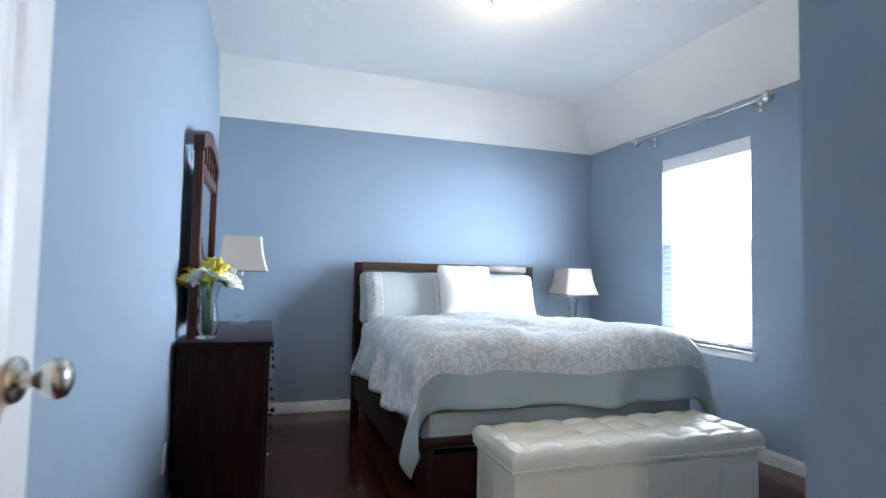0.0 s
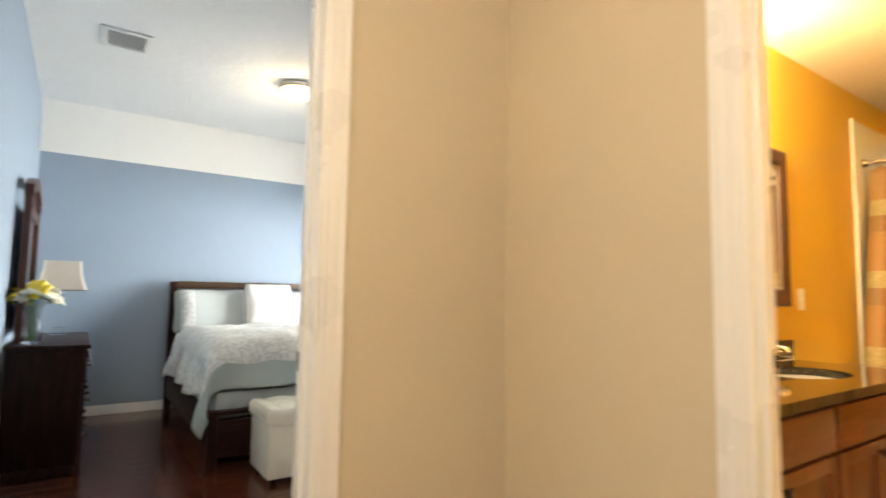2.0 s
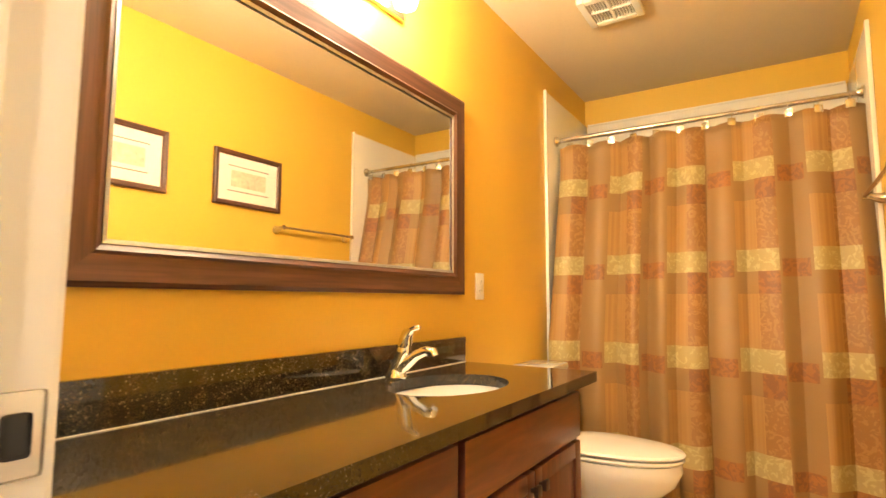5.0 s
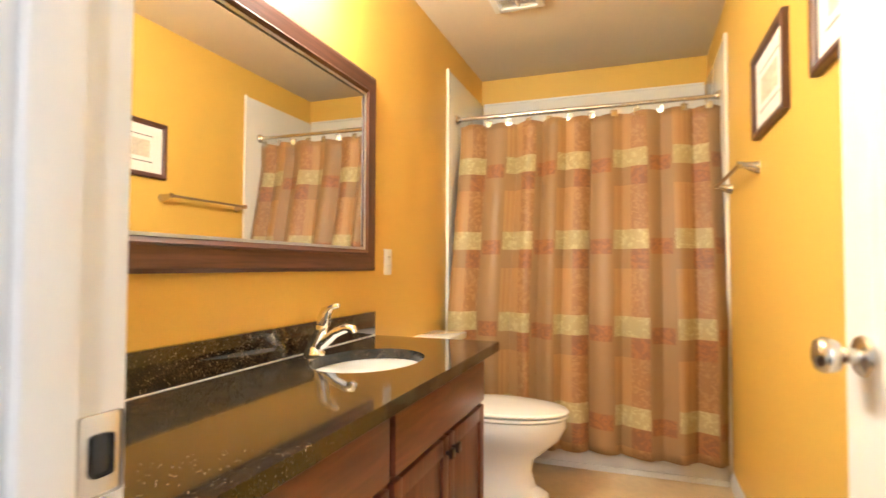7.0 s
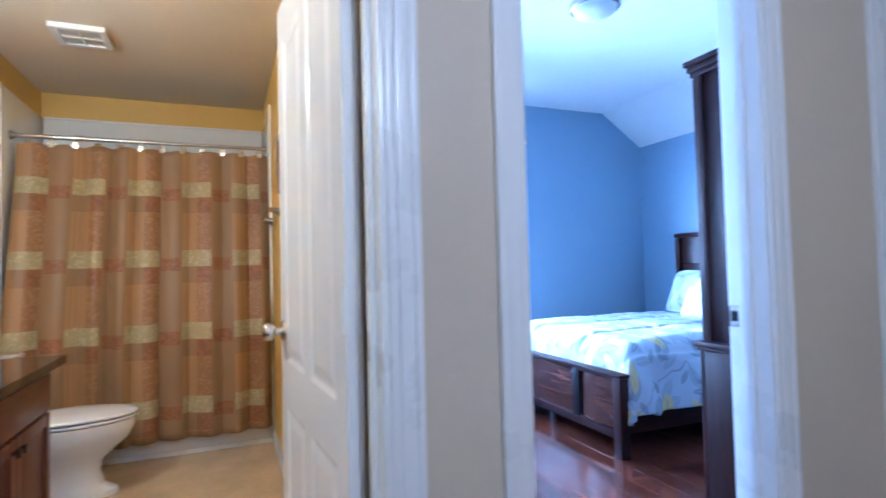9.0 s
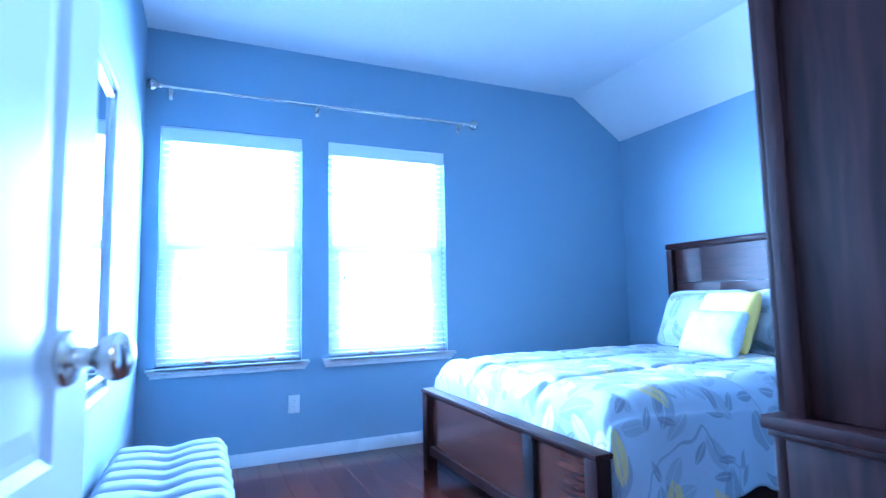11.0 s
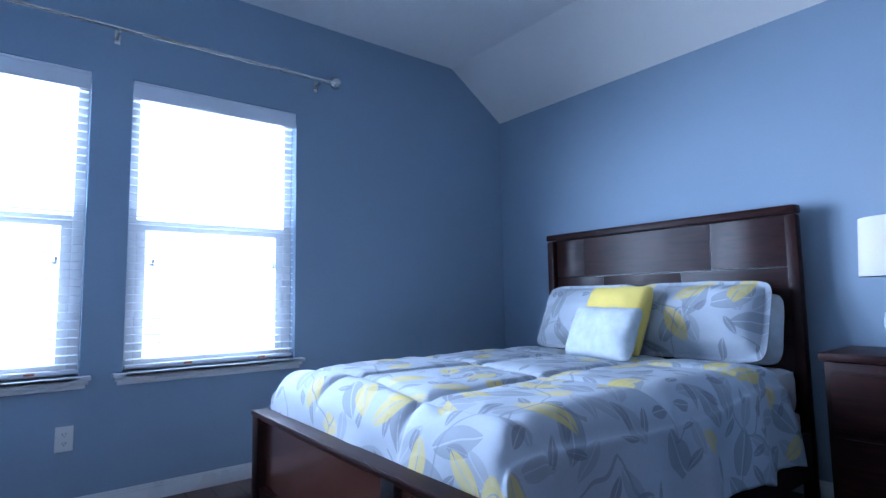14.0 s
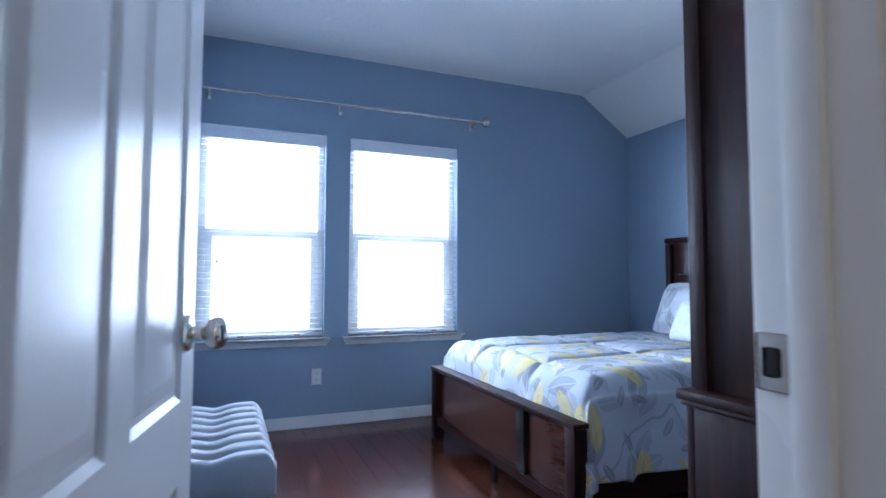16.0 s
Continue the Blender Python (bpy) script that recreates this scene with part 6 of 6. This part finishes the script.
put_pillow("throw_pillow", 0.43, 0.42, 0.16, YELLOWCLOTH, 4.00, GYH + 0.40, 0.853, 24, -6, 5.0, "plain yellow square throw pillow on the comforter")
put_pillow("lumbar_pillow", 0.46, 0.30, 0.14, PALEPRINT, 3.97, GYH + 0.56, 0.795, 26, -8, 6.4, "small pale mottled oblong pillow before the yellow one")


# tall chest by the door
ch = thing("tall_chest", "tall espresso wood chest with crown and waist mouldings", "chest of drawers")
KX0, KX1, KY0, KY1, KZ = 1.755, 2.342, -4.05, -3.085, 1.978
part("carcass", box(KX0, KX1 - 0.02, KY0 + 0.015, KY1 - 0.015, 0.06, 0.775, 0.004), DARKWOOD_Z, ch)
part("upper_case", box(KX0, KX1 - 0.022, KY0 + 0.030, KY1 - 0.030, 0.816, KZ - 0.066, 0.004), DARKWOOD_Z, ch)
part("waist_moulding", boxes([(KX0, KX1 + 0.008, KY0 - 0.012, KY1 + 0.012, 0.790, 0.815), (KX0, KX1 + 0.003, KY0 - 0.002, KY1 + 0.002, 0.776, 0.7895)], 0.006), DARKWOOD, ch)
part("crown", boxes([(KX0, KX1 - 0.004, KY0 + 0.012, KY1 - 0.012, KZ - 0.065, KZ - 0.045), (KX0, KX1 + 0.001, KY0 - 0.002, KY1 + 0.002, KZ - 0.0445, KZ - 0.022), (KX0, KX1 + 0.004, KY0 - 0.016, KY1 + 0.016, KZ - 0.0215, KZ)], 0.005), DARKWOOD, ch)
for y0 in (KY0 + 0.030, KY1 - 0.075):
    part("stile", box(KX1 - 0.0215, KX1 - 0.001, y0, y0 + 0.045, 0.816, KZ - 0.066, 0.004), DARKWOOD_Z, ch)
    part("stile", box(KX1 - 0.0195, KX1 + 0.001, y0 - 0.015 if y0 < -4 else y0 + 0.015, (y0 - 0.015 if y0 < -4 else y0 + 0.015) + 0.045, 0.0, 0.775, 0.004), DARKWOOD_Z, ch)
part("side_stile", box(KX1 - 0.060, KX1 - 0.023, KY1 - 0.030, KY1 - 0.016, 0.816, KZ - 0.066, 0.003), DARKWOOD_Z, ch)
part("side_stile", box(KX0 + 0.002, KX0 + 0.045, KY1 - 0.030, KY1 - 0.016, 0.816, KZ - 0.066, 0.003), DARKWOOD_Z, ch)
part("plinth", box(KX0, KX1 - 0.04, KY0 + 0.03, KY1 - 0.03, 0, 0.06, 0.003), DARKWOOD, ch)
for z0, z1 in ((0.09, 0.42), (0.43, 0.76), (0.84, 1.12), (1.13, 1.41), (1.42, 1.68), (1.69, 1.895)):
    xf = KX1 - 0.02 if z1 < 0.8 else KX1 - 0.022
    dd = part("drawer", box(xf, xf + 0.018, KY0 + 0.08, KY1 - 0.08, z0, z1, 0.005), DARKWOOD, ch)
    for yy in (KY0 + 0.26, KY1 - 0.26):
        part("knob", lathe([(0.0, 0.0), (0.006, 0.0), (0.013, 0.018), (0.009, 0.027), (0.0, 0.028)], 16, (xf + 0.018, yy, (z0 + z1) / 2), "x"), DARKMETAL, dd, "dark metal knob")

# nightstand and lamp
nt = thing("nightstand", "espresso wood nightstand with curved top, beside the leaf-print bed", "nightstand")
NX0, NX1, NY0, NY1 = 2.52, 3.07, -5.59, -5.17
part("body", box(NX0 + 0.015, NX1 - 0.015, NY0, NY1 - 0.01, 0.08, 0.70, 0.005), DARKWOOD_Z, nt)
part("top", box(NX0, NX1, NY0, NY1 + 0.012, 0.705, 0.74, 0.012), DARKWOOD_X, nt)
for z0, z1 in ((0.43, 0.66), (0.12, 0.40)):
    d = part("drawer", box(NX0 + 0.038, NX1 - 0.038, NY1 - 0.0095, NY1 - 0.004, z0 - 0.006, z1 + 0.006, 0.002), DARKWOOD_X, nt)
    xm = NX0 + 0.04 + (NX1 - NX0 - 0.08) * (0.36 if z0 > 0.4 else 0.64)
    for a, b in ((NX0 + 0.04, xm - 0.003), (xm + 0.003, NX1 - 0.04)):
        part("drawer_panel", bowed(a, b, z0, z1, NY1 + 0.0025, 0.012), DARKWOOD_X, d)
    part("knob", lathe([(0.0, 0.0), (0.006, 0.0), (0.013, 0.018), (0.009, 0.027), (0.0, 0.028)], 16, ((NX0 + NX1) / 2, NY1 + 0.008, (z0 + z1) / 2), "y"), DARKMETAL, d, "dark metal knob")
for x in (NX0 + 0.015, NX1 - 0.055):
    part("leg", box(x, x + 0.04, NY1 - 0.05, NY1 - 0.009, 0, 0.08, 0.004), DARKWOOD_Z, nt)
    part("leg", box(x, x + 0.04, NY0, NY0 + 0.04, 0, 0.08, 0.004), DARKWOOD_Z, nt)
lp = thing("table_lamp", "blue and white ceramic table lamp with a white drum shade", "table lamp", m=pose(2.80, -5.36, 0.74))
CERAM = material("blue_white_ceramic", (0.62, 0.68, 0.80), 0.12, vary=0.35, scale=16, fine=0.3, fine_scale=40)
part("base", lathe([(0.0, 0.0), (0.055, 0.0), (0.058, 0.015), (0.050, 0.025), (0.070, 0.06), (0.082, 0.11), (0.074, 0.165), (0.045, 0.20), (0.022, 0.215), (0.020, 0.23), (0.0, 0.231)], 32), CERAM, lp, "rounded blue and white ceramic base")
part("stem", lathe([(0.0, 0.231), (0.007, 0.231), (0.007, 0.40), (0.0, 0.401)], 12), NICKEL, lp)
part("shade", lathe([(0.150, 0.312), (0.138, 0.555), (0.1365, 0.555), (0.1485, 0.312)], 48), SHADE_W, lp, "white fabric drum shade")
part("shade_ring", boxes([(-0.142, 0.142, -0.002, 0.002, 0.395, 0.399), (-0.002, 0.002, -0.142, 0.142, 0.3991, 0.403)], 0.0005), NICKEL, lp)

# tufted bench under the wall mirror
ot = thing("tufted_bench", "grey velvet tufted bench standing against the wall", "bench")
OB = (3.32, 4.25, -2.255, -1.83)


def channelled(x0, x1, y0, y1, z0, z1, ribs, nu=112, nv=32):
    """A cushion of plump ribs running across it, pinched along its middle line by one row of buttons."""
    bm = bmesh.new()
    top = []
    for i in range(nu + 1):
        u = i / nu
        line = []
        for j in range(nv + 1):
            v = j / nv
            rib = abs(math.sin(math.pi * ribs * u))
            mid = math.exp(-((v - 0.5) / 0.13) ** 2)
            seam = (1 - rib) ** 2.2
            e = min(u * (x1 - x0), (1 - u) * (x1 - x0), v * (y1 - y0), (1 - v) * (y1 - y0))
            z = z1 - (0.010 + 0.034 * mid) * seam - 0.018 * mid - max(0.0, 0.045 - e) ** 2 / 0.045 + 0.004 * rib ** 0.5
            bulge = 0.007 * (rib - 0.5) * (1 if v in (0, 1) else 0)
            line.append(bm.verts.new((x0 + u * (x1 - x0), y0 + v * (y1 - y0) + (-bulge if v == 0 else bulge), z)))
        top.append(line)
    for i in range(nu):
        for j in range(nv):
            bm.faces.new((top[i][j], top[i + 1][j], top[i + 1][j + 1], top[i][j + 1]))
    rim = [top[i][0] for i in range(nu + 1)] + [top[nu][j] for j in range(1, nv + 1)] + [top[i][nv] for i in range(nu - 1, -1, -1)] + [top[0][j] for j in range(nv - 1, 0, -1)]
    low = [bm.verts.new((p.co.x, p.co.y, z0)) for p in rim]
    k = len(rim)
    for i in range(k):
        bm.faces.new((rim[i], low[i], low[(i + 1) % k], rim[(i + 1) % k]))
    bm.faces.new(low)
    bmesh.ops.recalc_face_normals(bm, faces=bm.faces)
    return bm


RIBS = 8
part("body", box(OB[0] + 0.01, OB[1] - 0.01, OB[2] + 0.01, OB[3] - 0.01, 0.05, 0.33, 0.015), GREYCLOTH, ot)
part("seat_cushion", channelled(*OB, 0.331, 0.462, RIBS), GREYCLOTH, ot, "channel-tufted grey velvet cushion")
for i in range(1, RIBS):
    button((OB[0] + i * (OB[1] - OB[0]) / RIBS, (OB[2] + OB[3]) / 2, 0.402), GREYCLOTH, ot)
for x in (OB[0] + 0.06, OB[1] - 0.06):
    for y in (OB[2] + 0.06, OB[3] - 0.06):
        part("foot", lathe([(0.0, 0.0), (0.015, 0.0), (0.022, 0.05), (0.0, 0.051)], 14, (x, y, 0)), BLACK, ot, "short black foot")
wm = thing("wall_mirror", "tall wall mirror in a stepped silver and black frame", "mirror")
mitred(3.36, 4.10, 0.70, 1.91, 0.09, CY1, [(0, 0.0), (0, 0.022), (0.010, 0.030), (0.030, 0.026), (0.030, 0.0)], "outer_frame", wm, SILVERLEAF, SILVERLEAF)
mitred(3.39, 4.07, 0.73, 1.88, 0.03, CY1, [(0, 0.0), (0, 0.018), (0.030, 0.016), (0.030, 0.0)], "inner_band", wm, BLACK, BLACK)
mitred(3.42, 4.04, 0.76, 1.85, 0.03, CY1, [(0, 0.0), (0, 0.022), (0.012, 0.024), (0.022, 0.012), (0.022, 0.0)], "fillet", wm, SILVERLEAF, SILVERLEAF)
part("mirror_glass", box(3.441, 4.019, CY1 - 0.010, CY1 - 0.004, 0.781, 1.829, 0), MIRROR, wm, "clear mirror glass", smooth=False)


# ---- floor boards ----
def lay_planks(x0, x1, y0, y1, w=0.125, length=1.21):
    meshes = {}
    rng = random.Random(5)
    y, row = y0, 0
    while y < y1 - 0.01:
        ww = min(w, y1 - y)
        x = x0 - (row * 0.437 % 1.0) * length
        while x < x1:
            a, b = max(x, x0), min(x + length, x1)
            if b - a > 0.02:
                key = (round(b - a, 3), round(ww, 3))
                if key not in meshes:
                    bm = add_box(bmesh.new(), 0.0006, key[0] - 0.0006, 0.0006, key[1] - 0.0006, -0.013, 0.0)
                    top = [e for e in bm.edges if all(v.co.z > -0.001 for v in e.verts)]
                    bmesh.ops.bevel(bm, geom=top, offset=0.0012, segments=1, affect="EDGES")
                    me = bpy.data.meshes.new("plank")
                    bm.to_mesh(me)
                    bm.free()
                    me.materials.append(PLANK)
                    meshes[key] = me
                ob = new("plank", meshes[key])
                ob.parent = FLOOR_WOOD
                ob.location = (a, y, rng.uniform(-0.0004, 0.0))
            x += length
        y += w
        row += 1


lay_planks(AX0, AX1, -0.03, AY1)
lay_planks(HX + 0.06, CX1, CY0, CY1)
lay_planks(-1.6, HX + 0.06, -4.4, -0.03)
